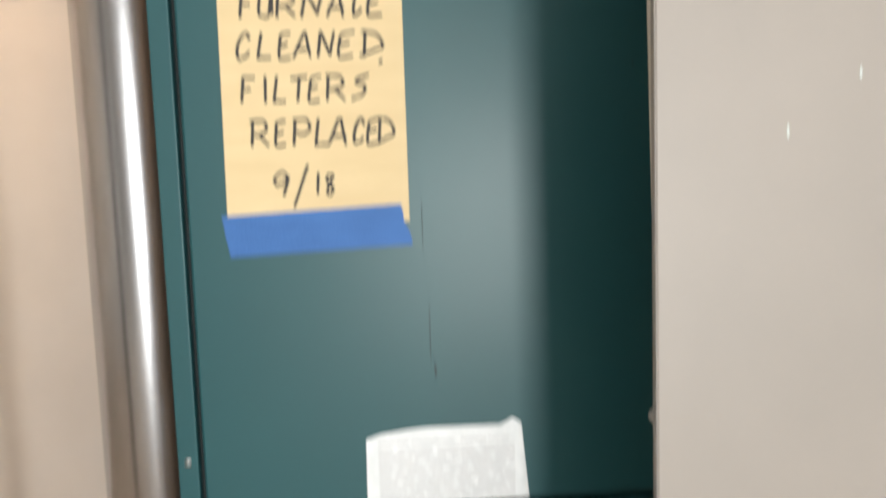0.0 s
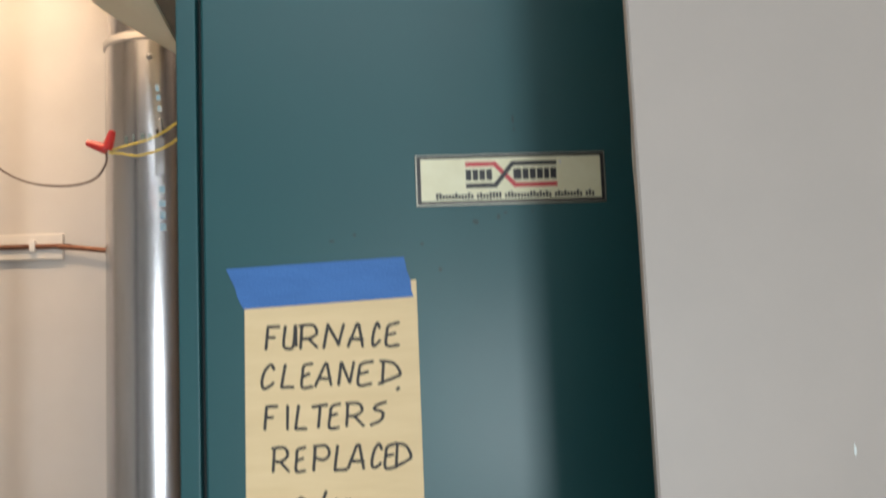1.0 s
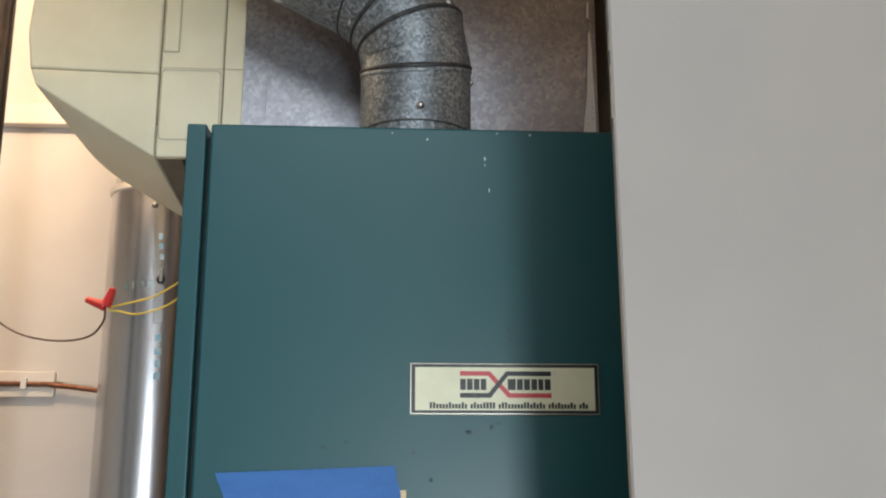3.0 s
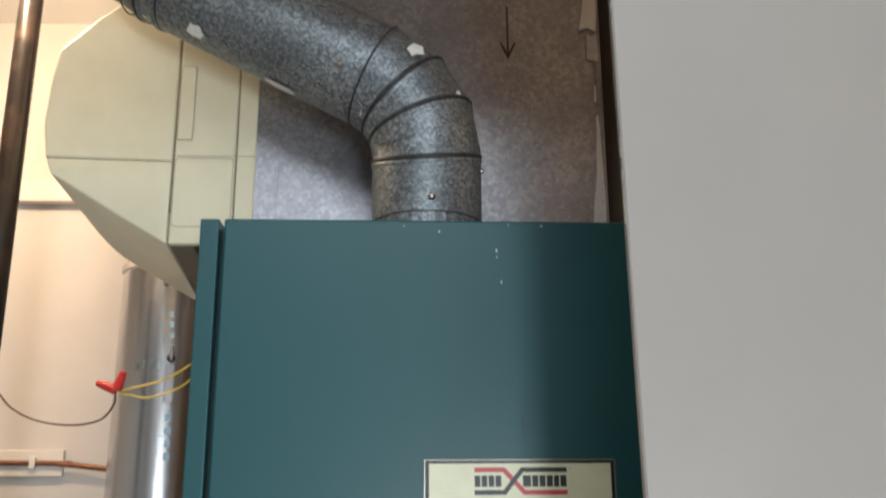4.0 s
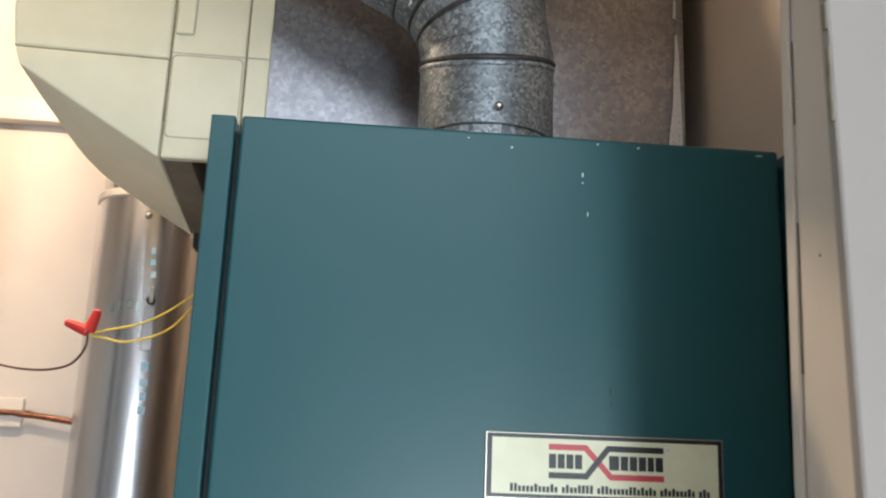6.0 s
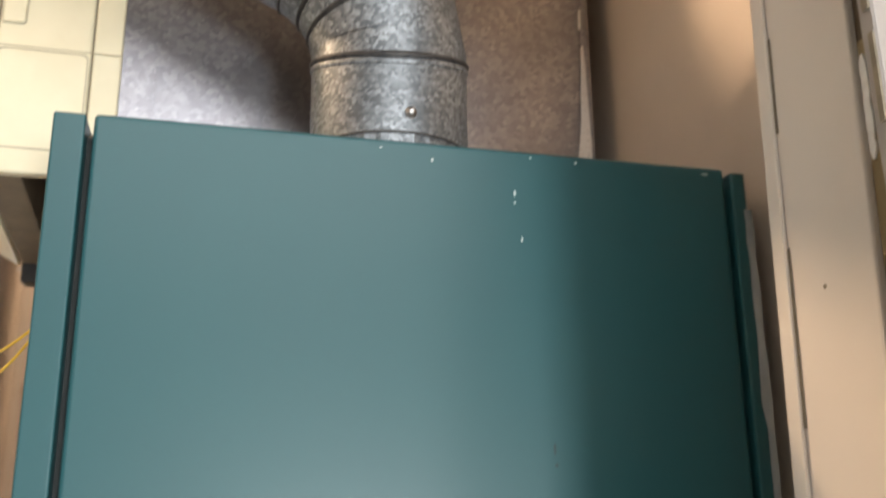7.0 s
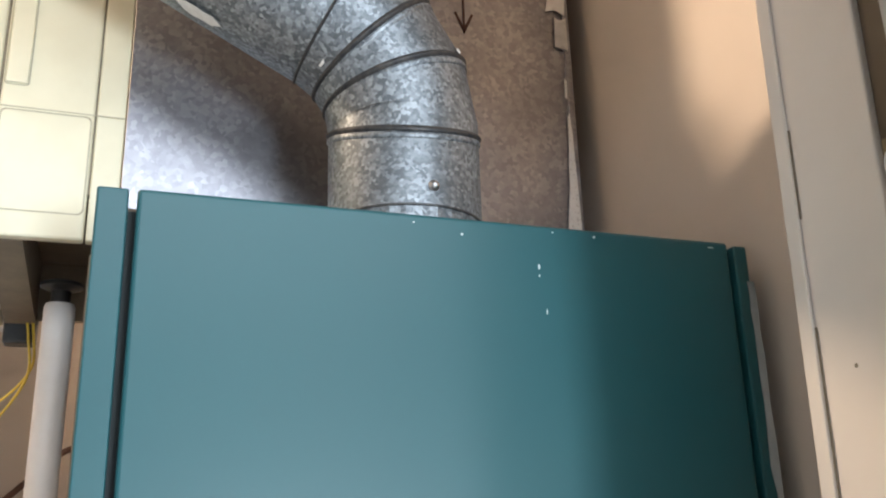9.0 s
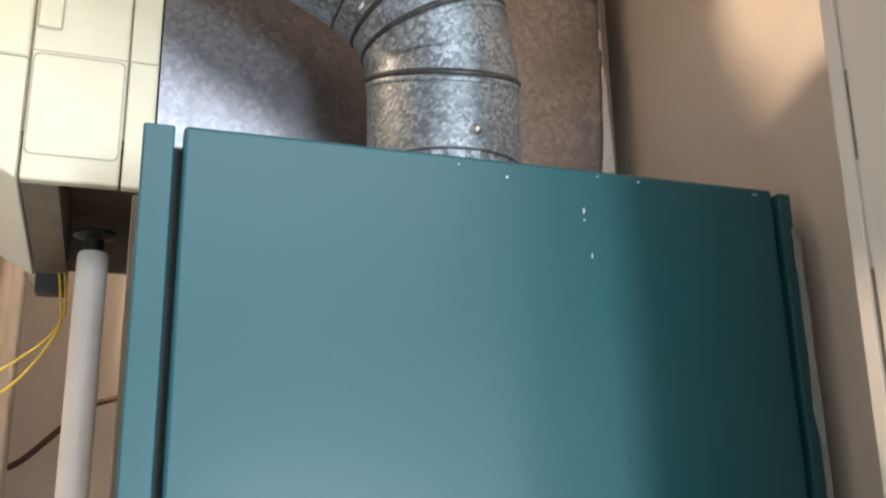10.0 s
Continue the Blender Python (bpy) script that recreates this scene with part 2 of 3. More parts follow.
def curve_points(points, n=10):
    """A smooth line through points (Catmull-Rom)."""
    p = [Vector(q) for q in points]
    p = [2 * p[0] - p[1], *p, 2 * p[-1] - p[-2]]
    out = []
    for i in range(1, len(p) - 2):
        for k in range(n):
            t = k / n
            out.append(0.5 * (2 * p[i] + (p[i + 1] - p[i - 1]) * t + (2 * p[i - 1] - 5 * p[i] + 4 * p[i + 1] - p[i + 2]) * t ** 2
                              + (3 * p[i] - p[i - 1] - 3 * p[i + 1] + p[i + 2]) * t ** 3))
    return out + [p[-2]]


def prism(outline, y0, y1, bevel=0.0):
    """A slab: an outline in x and z, from y0 to y1."""
    bm = bmesh.new()
    f = bm.faces.new([bm.verts.new((x, y0, z)) for x, z in outline])
    ex = bmesh.ops.extrude_face_region(bm, geom=[f])
    for v in ex["geom"]:
        if isinstance(v, bmesh.types.BMVert):
            v.co.y = y1
    if bevel:
        es = [e for e in bm.edges if all(abs(v.co.y - y0) < 1e-6 for v in e.verts)]
        bmesh.ops.bevel(bm, geom=es, offset=bevel, segments=3, affect="EDGES", profile=0.5)
    return bm


def blob(cx, cz, w, h, y, thick, seed, n=14):
    """A flat patch with a ragged outline, on a face that looks towards -y."""
    rnd = random.Random(seed)
    pts = []
    for k in range(n):
        a = 2 * math.pi * k / n
        r = 0.5 * rnd.uniform(0.7, 1.1)
        pts.append((cx + w * r * math.cos(a), cz + h * r * math.sin(a)))
    return prism(pts, y - thick, y, 0)


def text_mesh(body, size, m, shear=0.0, bold=0.0, jitter=0.0, seed=1, depth=0.0002, spacing=1.0):
    """Letters of the built-in font as one mesh in the x-z plane, written letter by letter when jitter is set."""
    rnd = random.Random(seed)
    out = bmesh.new()
    x = 0.0
    for word in ([body] if not jitter else list(body)):
        cu = bpy.data.curves.new("letters", "FONT")
        cu.body, cu.size, cu.shear, cu.offset, cu.extrude = word, size, shear, bold, depth
        cu.resolution_u = 3
        ob = new("letters", cu)
        me = bpy.data.meshes.new_from_object(ob.evaluated_get(bpy.context.evaluated_depsgraph_get()))
        bpy.data.objects.remove(ob)
        bpy.data.curves.remove(cu)
        b = bmesh.new()
        b.from_mesh(me)
        bpy.data.meshes.remove(me)
        xs = [v.co.x for v in b.verts] or [0.0, size * 0.35]
        wide = max(xs) - min(xs)
        t = Matrix.Translation((x - min(xs) if jitter else 0, rnd.uniform(-1, 1) * jitter * size * 0.06, 0)) @ Matrix.Rotation(rnd.uniform(-1, 1) * jitter * 0.16, 4, "Z")
        add(out, b, m @ Matrix.Rotation(radians(90), 4, "X") @ t)
        x += wide + size * 0.13 * spacing
    return out


def dome(center, axis, r, height, seg=12):
    """A small rounded screw head with a flange."""
    bm = bmesh.new()
    prof = [(1.0, 0.0), (1.0, 0.2), (0.85, 0.35), (0.55, 0.8), (0.3, 1.0)]
    rings = [[bm.verts.new((r * a * math.cos(2 * math.pi * k / seg), r * a * math.sin(2 * math.pi * k / seg), height * h)) for k in range(seg)] for a, h in prof]
    for r0, r1 in zip(rings, rings[1:]):
        for k in range(seg):
            bm.faces.new((r0[k], r0[(k + 1) % seg], r1[(k + 1) % seg], r1[k]))
    bm.faces.new(rings[-1])
    m = Matrix.Translation(center) @ Vector(axis).to_track_quat("Z", "Y").to_matrix().to_4x4()
    bmesh.ops.transform(bm, matrix=m, verts=bm.verts)
    return bm


# ---------------------------------------------------------------- structure
solid("floor", box(-2.7, 2.4, -3.3, 2.45, -0.1, 0.0), FLOOR, "worn grey concrete floor of the utility space", "floor", "structure")
solid("ceiling", box(-2.7, 2.4, -3.3, 2.45, 2.6, 2.7), CEIL, "plain white painted ceiling over the room", "ceiling", "structure")
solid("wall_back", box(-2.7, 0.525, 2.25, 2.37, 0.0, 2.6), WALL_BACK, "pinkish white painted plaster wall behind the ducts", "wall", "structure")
solid("wall_closet_right", box(0.405, 0.525, 0.900, 2.25, 0.0, 2.6), WALL_SIDE, "beige painted side wall close beside the furnace", "wall", "structure")
solid("wall_front_right", box(0.531, 2.3, 0.77, 0.9, 0.0, 2.6), WALL, "white painted wall behind the sliding door", "wall", "structure")
solid("light_block_header", box(-2.6, 0.531, 0.77, 0.9, 2.06, 2.6), WALL_ROOM, "unseen greige wall added over the opening to block ceiling light", "wall", "structure")
solid("wall_room_left", box(-2.7, -2.6, -3.2, 2.25, 0.0, 2.6), WALL_ROOM, "greige painted room wall", "wall", "structure")
solid("wall_room_right", box(2.3, 2.4, -3.2, 0.9, 0.0, 2.6), WALL, "white painted room wall", "wall", "structure")
rear = box(-2.7, -0.06, -3.3, -3.2, 0.0, 2.6)
box(1.04, 1.16, -3.3, -3.2, 0.0, 2.6, bm=rear)
box(2.15, 2.4, -3.3, -3.2, 0.0, 2.6, bm=rear)
box(1.16, 2.15, -3.3, -3.2, 0.0, 0.40, bm=rear)
box(1.16, 2.15, -3.3, -3.2, 2.05, 2.6, bm=rear)
box(-0.06, 1.04, -3.3, -3.2, 2.08, 2.6, bm=rear)
solid("wall_room_rear", rear, WALL_ROOM, "greige painted wall round a glazed door", "wall", "structure")

# jamb of the opening: painted face, bead at its inner edge, raw wood at its outer edge
jamb = thing("door_jamb", (0.39, 0.84, 0.0), "cream painted door jamb with a raw wood edge", "door jamb", kind="structure")


def lean_over(b):
    """Bends the jamb along its height so its edges fit the camera's view."""
    for zc in (0.8, 1.05, 1.35, 1.9):
        bmesh.ops.bisect_plane(b, geom=[*b.verts, *b.edges, *b.faces], plane_co=(0, 0, zc), plane_no=(0, 0, 1))
    for v in b.verts:
        z = v.co.z
        v.co.x += 0.0125 if z < 0.8 else 0.0125 - 0.0273 * (z - 0.8) if z < 1.35 else -0.0025 + 0.02 * min(z - 1.35, 0.55)
    return b


part("jamb_board", lean_over(box(0.2875, 0.50, 0.764, 0.854, 0.0, 2.6, 0.002)), TRIM, jamb)
part("bead", lean_over(box(0.2840, 0.2870, 0.839, 0.8525, 0.0, 2.6, 0.0012)), TRIM, jamb)
for z0, z1 in ((1.625, 1.695), (1.43, 1.545), (1.05, 1.2)):
    part("bead_crack", lean_over(box(0.2862, 0.2872, 0.8377, 0.839, z0, z1)), SEAM, jamb, "dark open crack beside the bead")
part("nail_hole", lean_over(dome((0.2875, 0.808, 1.513), (-1, 0, 0), 0.0016, 0.0006)), SEAM, jamb)
part("jamb_return", box(0.404, 0.47, 0.8542, 0.899, 0.0, 2.6), TRIM, jamb)
part("raw_edge", lean_over(box(0.2930, 0.50, 0.704, 0.7635, 0.0, 1.655)), RAW_WOOD, jamb, "unpainted yellow-brown wood edge")
part("dark_upper_edge", lean_over(box(0.2930, 0.50, 0.704, 0.7635, 1.6552, 2.6)), DARK_WOOD, jamb, "upper length of the wood edge in dark brown")
rf = random.Random(3)
for z0, z1, w in ((1.578, 1.645, 0.0058), (1.30, 1.45, 0.003)):
    n, lo, hi = 16, [], []
    b = bmesh.new()
    for k in range(n + 1):
        z = z0 + (z1 - z0) * k / n
        half = 0.5 * w * min(1.0, 0.25 + 3.0 * math.sin(math.pi * k / n)) * rf.uniform(0.75, 1.1)
        y = 0.7595 + rf.uniform(-0.0005, 0.0005)
        lo.append([b.verts.new((x, y - half, z)) for x in (0.2929, 0.2915)])
        hi.append([b.verts.new((x, y + half, z)) for x in (0.2929, 0.2915)])
    for k in range(n):
        b.faces.new((lo[k][1], lo[k + 1][1], hi[k + 1][1], hi[k][1]))
        b.faces.new((lo[k][0], lo[k + 1][0], lo[k + 1][1], lo[k][1]))
        b.faces.new((hi[k][1], hi[k + 1][1], hi[k + 1][0], hi[k][0]))
    part("hardened_filler", lean_over(b), SEALANT, jamb, "ragged strip of dried white filler", True)

# sliding door drawn aside in front of the jamb
slide = thing("sliding_door", (0.7, 0.687, 0.0), "plain sliding door pushed open, its white paint toned down to grey", "door")
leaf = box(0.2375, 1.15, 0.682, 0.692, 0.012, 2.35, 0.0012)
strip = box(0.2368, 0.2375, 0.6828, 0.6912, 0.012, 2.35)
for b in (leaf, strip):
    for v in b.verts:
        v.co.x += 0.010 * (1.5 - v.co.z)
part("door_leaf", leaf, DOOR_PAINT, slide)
part("edge_strip", strip, DOOR_EDGE, slide, "grey door edge close to the face's colour")
part("edge_notch", box(0.2347, 0.2362, 0.6832, 0.6866, 1.565, 1.612), SEAM, slide, "thin brown block standing for a notch in the door edge")
part("edge_notch", box(0.2342, 0.2357, 0.6832, 0.6876, 1.625, 1.642), SEAM, slide, "thin brown block standing for a notch in the door edge")
for i, (cx, cz, w, h) in enumerate(((0.395, 1.086, 0.002, 0.010), (0.341, 1.045, 0.002, 0.009), (0.60, 1.30, 0.003, 0.003))):
    part("paint_fleck", blob(cx, cz, w, h, 0.682, 0.0003, 40 + i), CHIP, slide)
part("door_track", box(0.0, 1.3, 0.676, 0.698, 2.351, 2.40), STEEL, slide)

# glazed door behind the camera
glaz = thing("door_glazed", (0.49, -3.25, 0.0), "white framed glazed door to the outside", "door", kind="structure")
for x0, x1, z0, z1 in ((-0.06, 0.01, 0.0, 2.08), (0.97, 1.04, 0.0, 2.08), (0.01, 0.97, 1.58, 2.08), (0.01, 0.97, 0.0, 0.32)):
    part("door_frame", box(x0, x1, -3.28, -3.22, z0, z1, 0.003), DOOR_PAINT, glaz)
pane = part("pane", box(0.01, 0.97, -3.253, -3.247, 0.32, 1.58), GLASS, glaz)
pane.visible_shadow = False

rear_window = thing("window_rear", (1.65, -3.25, 0.40), "tall white framed window in the rear wall", "window", kind="structure")
for x0, x1, z0, z1 in ((1.16, 1.21, 0.40, 2.05), (2.10, 2.15, 0.40, 2.05), (1.21, 2.10, 2.00, 2.05), (1.21, 2.10, 0.40, 0.45)):
    part("window_frame", box(x0, x1, -3.28, -3.22, z0, z1, 0.003), DOOR_PAINT, rear_window)
wp = part("pane", box(1.21, 2.10, -3.253, -3.247, 0.45, 2.00), GLASS, rear_window)
wp.visible_shadow = False

# ledge board on the back wall
solid("ledge_board", box(-2.6, -0.45, 2.215, 2.249, 2.077, 2.132, 0.004), TRIM, "cream painted wooden ledge board along the wall", "trim", "structure")

# ---------------------------------------------------------------- furnace
FY = 1.012
furnace = thing("furnace", (0.1, 1.35, 0.0), "old dark teal enamelled furnace cabinet with chipped paint", "furnace")
part("cabinet_body", box(-0.189, 0.377, 1.04, 1.74, 0.03, 1.662, 0.003), SIDE, furnace, "grimy tan sheet metal casing")
part("side_flange", box(-0.191, -0.1685, FY, 1.06, 0.03, 1.667, 0.0018, 3), TEAL, furnace)
part("side_flange", box(0.3635, 0.3775, FY - 0.004, 1.06, 0.03, 1.664, 0.002), TEAL, furnace)
part("gap_backing", box(-0.1685, 0.3635, 1.03, 1.039, 0.035, 1.655), GAP_SHADE, furnace, "near-black backing sheet, the panel gaps' shade in its colour")
panel = part("front_panel", box(-0.1625, 0.3585, FY - 0.002, 1.029, 0.632, 1.667, 0.0032, 3), TEAL, furnace, "dark teal glossy upper access panel")
part("lower_panel", box(-0.1625, 0.3585, FY - 0.002, 1.029, 0.045, 0.624, 0.005, 3), TEAL, furnace)
PF = FY - 0.002
# paint chips and scuffs
for i, (cx, cz, w, h, mt) in enumerate((
        (0.161, 1.632, 0.004, 0.009, CHIP), (0.161, 1.624, 0.003, 0.004, CHIP), (0.166, 1.593, 0.0025, 0.009, CHIP), (0.216, 1.663, 0.006, 0.004, CHIP),
        (0.176, 1.664, 0.004, 0.003, CHIP), (0.092, 1.655, 0.005, 0.004, CHIP), (0.05, 1.662, 0.004, 0.002, CHIP), (0.337, 1.663, 0.016, 0.003, CHIP),
        (0.187, 1.428, 0.003, 0.012, SCUFF), (0.188, 1.416, 0.004, 0.004, SCUFF), (0.140, 1.311, 0.010, 0.006, SCUFF), (0.166, 1.316, 0.005, 0.008, SCUFF), (0.174, 1.3205, 0.007, 0.003, SCUFF), (0.205, 1.3215, 0.005, 0.003, SCUFF),
        (0.003, 1.300, 0.006, 0.005, SCUFF), (-0.022, 1.294, 0.008, 0.004, SCUFF), (0.0785, 1.288, 0.006, 0.005, SCUFF), (0.098, 1.2585, 0.006, 0.006, SCUFF),
        (0.095, 0.79, 0.004, 0.02, SCUFF), (0.09, 0.83, 0.0015, 0.09, SCUFF), (0.085, 0.95, 0.0012, 0.07, SCUFF), (0.318, 1.12, 0.003, 0.006, SCUFF))):
    part("paint_chip" if mt is CHIP else "scuff", blob(cx + 0.002, cz - 0.0025, w * (0.5 if mt is CHIP else 0.85), h * (0.6 if mt is CHIP else 0.85), PF, 0.0003, i), mt, panel)
part("latch", dome((0.347, PF, 0.722), (0, -1, 0), 0.009, 0.004), STEEL, panel, "small worn steel latch")
part("latch", dome((-0.18, FY, 0.695), (0, -1, 0), 0.004, 0.002), STEEL, furnace, "small steel screw")

part("side_seam", box(-0.1955, -0.1895, 1.10, 1.112, 0.05, 1.64, 0.001), CREAM_SHADE_TAN, furnace, "pale folded seam down the casing")
part("side_seam", box(-0.1935, -0.1895, 1.22, 1.226, 0.05, 1.60, 0.001), SEAM, furnace, "dirty seam down the casing")
part("side_seam", box(-0.1945, -0.1895, 1.36, 1.37, 0.05, 1.62, 0.001), CREAM, furnace, "pale folded seam down the casing")
for y0, y1, z0, z1, dz, mt, lab in ((1.15, 1.162, 1.30, 1.60, 0.02, PVC, "pale folded seam down the casing"), (1.30, 1.306, 1.10, 1.64, 0.0, YELLOW, "thin yellow strip down the casing"), (1.44, 1.452, 0.9, 1.64, 0.0, BROWN, "thin brown strip down the casing")):
    b = box(-0.1945, -0.1895, y0, y1, z0, z1, 0.001)
    for v in b.verts:
        v.co.y += dz * (v.co.z - z0) / (z1 - z0) * 4
    part("side_seam", b, mt, furnace, lab)
# nameplate with plain shapes in its colours
plate = part("nameplate", box(0.0755, 0.2925, PF - 0.0022, PF - 0.0002, 1.3275, 1.3855, 0.0006, 1), PLATE_EDGE, furnace, "cream nameplate with a red and black emblem")
py = PF - 0.0024
part("plate_border", box(0.0772, 0.2908, py - 0.0002, py + 0.0001, 1.3292, 1.3842), PLATE_BLACK, plate)
part("plate_field", box(0.0815, 0.2868, py - 0.0006, py - 0.0002, 1.3325, 1.3808), PLATE, plate)
py -= 0.0007


def band(points, w, y):
    """A flat ribbon of even width w through points in x and z."""
    bm = bmesh.new()
    p = [Vector((x, z)) for x, z in points]
    rows = []
    for k, q in enumerate(p):
        a = (q - p[k - 1]).normalized() if k else (p[1] - q).normalized()
        b = (p[k + 1] - q).normalized() if k + 1 < len(p) else a
        n = (a + b).normalized()
        n = Vector((-n.y, n.x)) * (w / 2 / max(0.5, n.dot(a)))
        rows.append([bm.verts.new((q.x + t * n.x, y, q.y + t * n.y)) for t in (-1, 1)])
    for r0, r1 in zip(rows, rows[1:]):
        bm.faces.new((r0[0], r1[0], r1[1], r0[1]))
    return bm


part("emblem_band", band([(0.1323, 1.3738), (0.1655, 1.3738), (0.1885, 1.3492), (0.2368, 1.3492)], 0.0052, py), PLATE_RED, plate)
part("emblem_band", band([(0.1323, 1.3492), (0.1660, 1.3492), (0.1860, 1.3738), (0.2366, 1.3738)], 0.0052, py - 0.0003), PLATE_BLACK, plate)
x = 0.1325
for w in (0.0078, 0.0078, 0.0078, 0.0078):
    part("print_bar", box(x, x + w - 0.0014, py - 0.0002, py, 1.3553, 1.3677), PLATE_BLACK, plate)
    x += w
x = 0.1868
for w in (0.0105, 0.0082, 0.0082, 0.0082, 0.0072, 0.0082):
    part("print_bar", box(x, x + w - 0.0014, py - 0.0002, py, 1.3553, 1.3677), PLATE_BLACK, plate)
    x += w
x = 0.098
for w in (0.042, 0.0, 0.027, 0.0, 0.052, 0.0, 0.030, 0.0, 0.010):
    x1 = x + w
    while x < x1 - 0.001:
        part("print_bar", box(x, x + 0.0027, py - 0.0002, py, 1.3345, 1.3395 if random.random() < 0.7 else 1.3415), PLATE_BLACK, plate)
        x += 0.0036
    if not w:
        x += 0.003
part("print_bar", box(0.2390, 0.2420, py - 0.0002, py, 1.373, 1.376), INK_GREY, plate)

# printed sticker near the foot of the upper panel
stick = part("rating_sticker", prism([(0.016, 0.634), (0.200, 0.634), (0.192, 0.722), (0.182, 0.7285), (0.168, 0.721), (0.08, 0.722), (0.035, 0.717), (0.017, 0.711)], PF - 0.0006, PF), STICKER, furnace, "creased white printed sticker with unreadable grey lines")
z0 = 0.7075
while z0 > 0.638:
    x = 0.030
    while x < 0.18:
        w = random.uniform(0.012, 0.05)
        part("print_bar", box(x, min(x + w, 0.184), PF - 0.0009, PF - 0.0007, z0 - 0.0026, z0), INK_GREY, stick)
        x += w + random.uniform(0.002, 0.008)
    z0 -= random.choice((0.0048, 0.0048, 0.0048, 0.009))

# caulk and old paint along the furnace's edge
rnd = random.Random(5)
bm = bmesh.new()
rows_ = []
z = 0.2
while z < 1.634:
    rows_.append([bm.verts.new((0.3735 + rnd.uniform(-0.0025, 0.0015), FY - 0.0055, z)), bm.verts.new((0.3800 + rnd.uniform(-0.0008, 0.0012), FY - 0.006, z)), bm.verts.new((0.386, FY + 0.012, z))])
    z += rnd.uniform(0.012, 0.03)
for a, b in zip(rows_, rows_[1:]):
    for k in range(2):
        bm.faces.new((a[k], a[k + 1], b[k + 1], b[k]))
ck = solid("edge_caulk", bm, CAULK, "ragged grey smear of caulk along the furnace edge", "caulk")
so = ck.modifiers.new("thick", "SOLIDIFY")
so.thickness = 0.001

# handwritten card, taped at both ends
card = thing("paper_note", (-0.03, PF, 0.95), "buff paper note with black handwriting taped to the furnace", "note")
part("sheet", prism([(-0.1205, 0.955), (0.0735, 0.9555), (0.0725, 1.2455), (-0.118, 1.235)], PF - 0.0012, PF - 0.0004), PAPER, card)
# marker strokes of each letter on a grid of ten by ten; a slash parts the strokes
STROKES = {"F": "10 19 89/15 65", "U": "19 12 30 61 79/79 81", "R": "10 19/09 69 86 54 14/44 90", "N": "00 19/19 71/71 99", "A": "00 49 59 80/13 83",
           "C": "87 69 37 13 20 61 82", "E": "89 28 15 10 80/14 65", "L": "39 10 90", "D": "10 19/09 68 94 62 00", ",": "52 51 20", "I": "59 40",
           "T": "59 40/08 99", "S": "99 38 26 75 62 00", "P": "10 19/09 79 96 64 15", "9": "87 59 28 06 24 55 87/87 60", "/": "99 00", "1": "59 40", "8": "68 38 26 54 72 50 21 45 78 58"}


def letter(sign, x0, x1, z0, z1, seed, w=0.0018):
    """One handwritten letter in felt marker, within x0 to x1 and z0 to z1."""
    r = random.Random(seed)
    out = bmesh.new()
    for stroke in STROKES[sign].split("/"):
        pts = []
        for q in stroke.split():
            u, v = int(q[0]) / 9 + r.uniform(-0.04, 0.04), int(q[1]) / 9 + r.uniform(-0.03, 0.03)
            pts.append((x0 + (x1 - x0) * (u + 0.10 * (v - 0.5)), 0.0, z0 + (z1 - z0) * v))
        line_ = curve_points(pts, 4) if len(pts) > 2 and sign in "CDPRSUE98" else [Vector(p) for p in pts]
        for a, b in zip(line_, line_[1:]):
            d = (b - a).normalized() * w * 0.6
            add(out, tube([a - d, a, b, b + d], w, 6, radii=[w * 0.5, w, w * r.uniform(0.85, 1.05), w * 0.5]))
    bmesh.ops.transform(out, verts=out.verts, matrix=Matrix.Translation((0, PF - 0.0013, 0)) @ Matrix.Diagonal((1, 0.15, 1, 1)))
    return out


# words by rows: the base line, the height and where each letter begins and ends across the note, in millimetres
for word, z0, tall, stops in (
        ("FURNACE", 1.1735, 0.0250, (-96, -80, -77, -60, -59, -38, -31, -10, -5, 14, 21, 31, 36, 53)),
        ("CLEANED,", 1.1315, 0.0250, (-102, -86, -80, -66, -58, -44, -41, -22, -16, 0, 4, 22, 29, 52, 46, 52)),
        ("FILTERS", 1.0865, 0.0250, (-99, -84, -75, -72, -66, -53, -47, -31, -29, -15, -10, 10, 18, 34)),
        ("REPLACED", 1.0405, 0.0255, (-92, -72, -66, -54, -47, -29, -25, -10, -8, 11, 16, 29, 31, 45, 43, 60))):
    for k, sign in enumerate(word):
        comma = sign == ","
        part("handwriting", letter(sign, stops[2 * k] / 1000, stops[2 * k + 1] / 1000, z0 - (0.007 if comma else 0), z0 + (0.004 if comma else tall), 60 + 7 * k + len(word)), INK, card)
for sign, x0, x1, z0, z1 in (("9", -0.070, -0.052, 0.988, 1.011), ("/", -0.048, -0.034, 0.974, 1.018), ("1", -0.026, -0.020, 0.988, 1.009), ("8", -0.016, -0.004, 0.987, 1.009)):
    part("handwriting", letter(sign, x0, x1, z0, z1, 9), INK, card)


def tape(x0, z0, x1, z1, x2, z2, x3, z3, seed):
    """A strip of crepe tape with slightly ragged torn ends; corners run counter-clockwise from the lower left."""
    r = random.Random(seed)
    pts = [(x0, z0), (x1, z1)]
    pts += [(x1 + (x2 - x1) * k / 6 + r.uniform(-0.0012, 0.0012), z1 + (z2 - z1) * k / 6) for k in range(1, 6)]
    pts += [(x2, z2), (x3, z3)]
    pts += [(x3 + (x0 - x3) * k / 6 + r.uniform(-0.0012, 0.0012), z3 + (z0 - z3) * k / 6) for k in range(1, 6)]
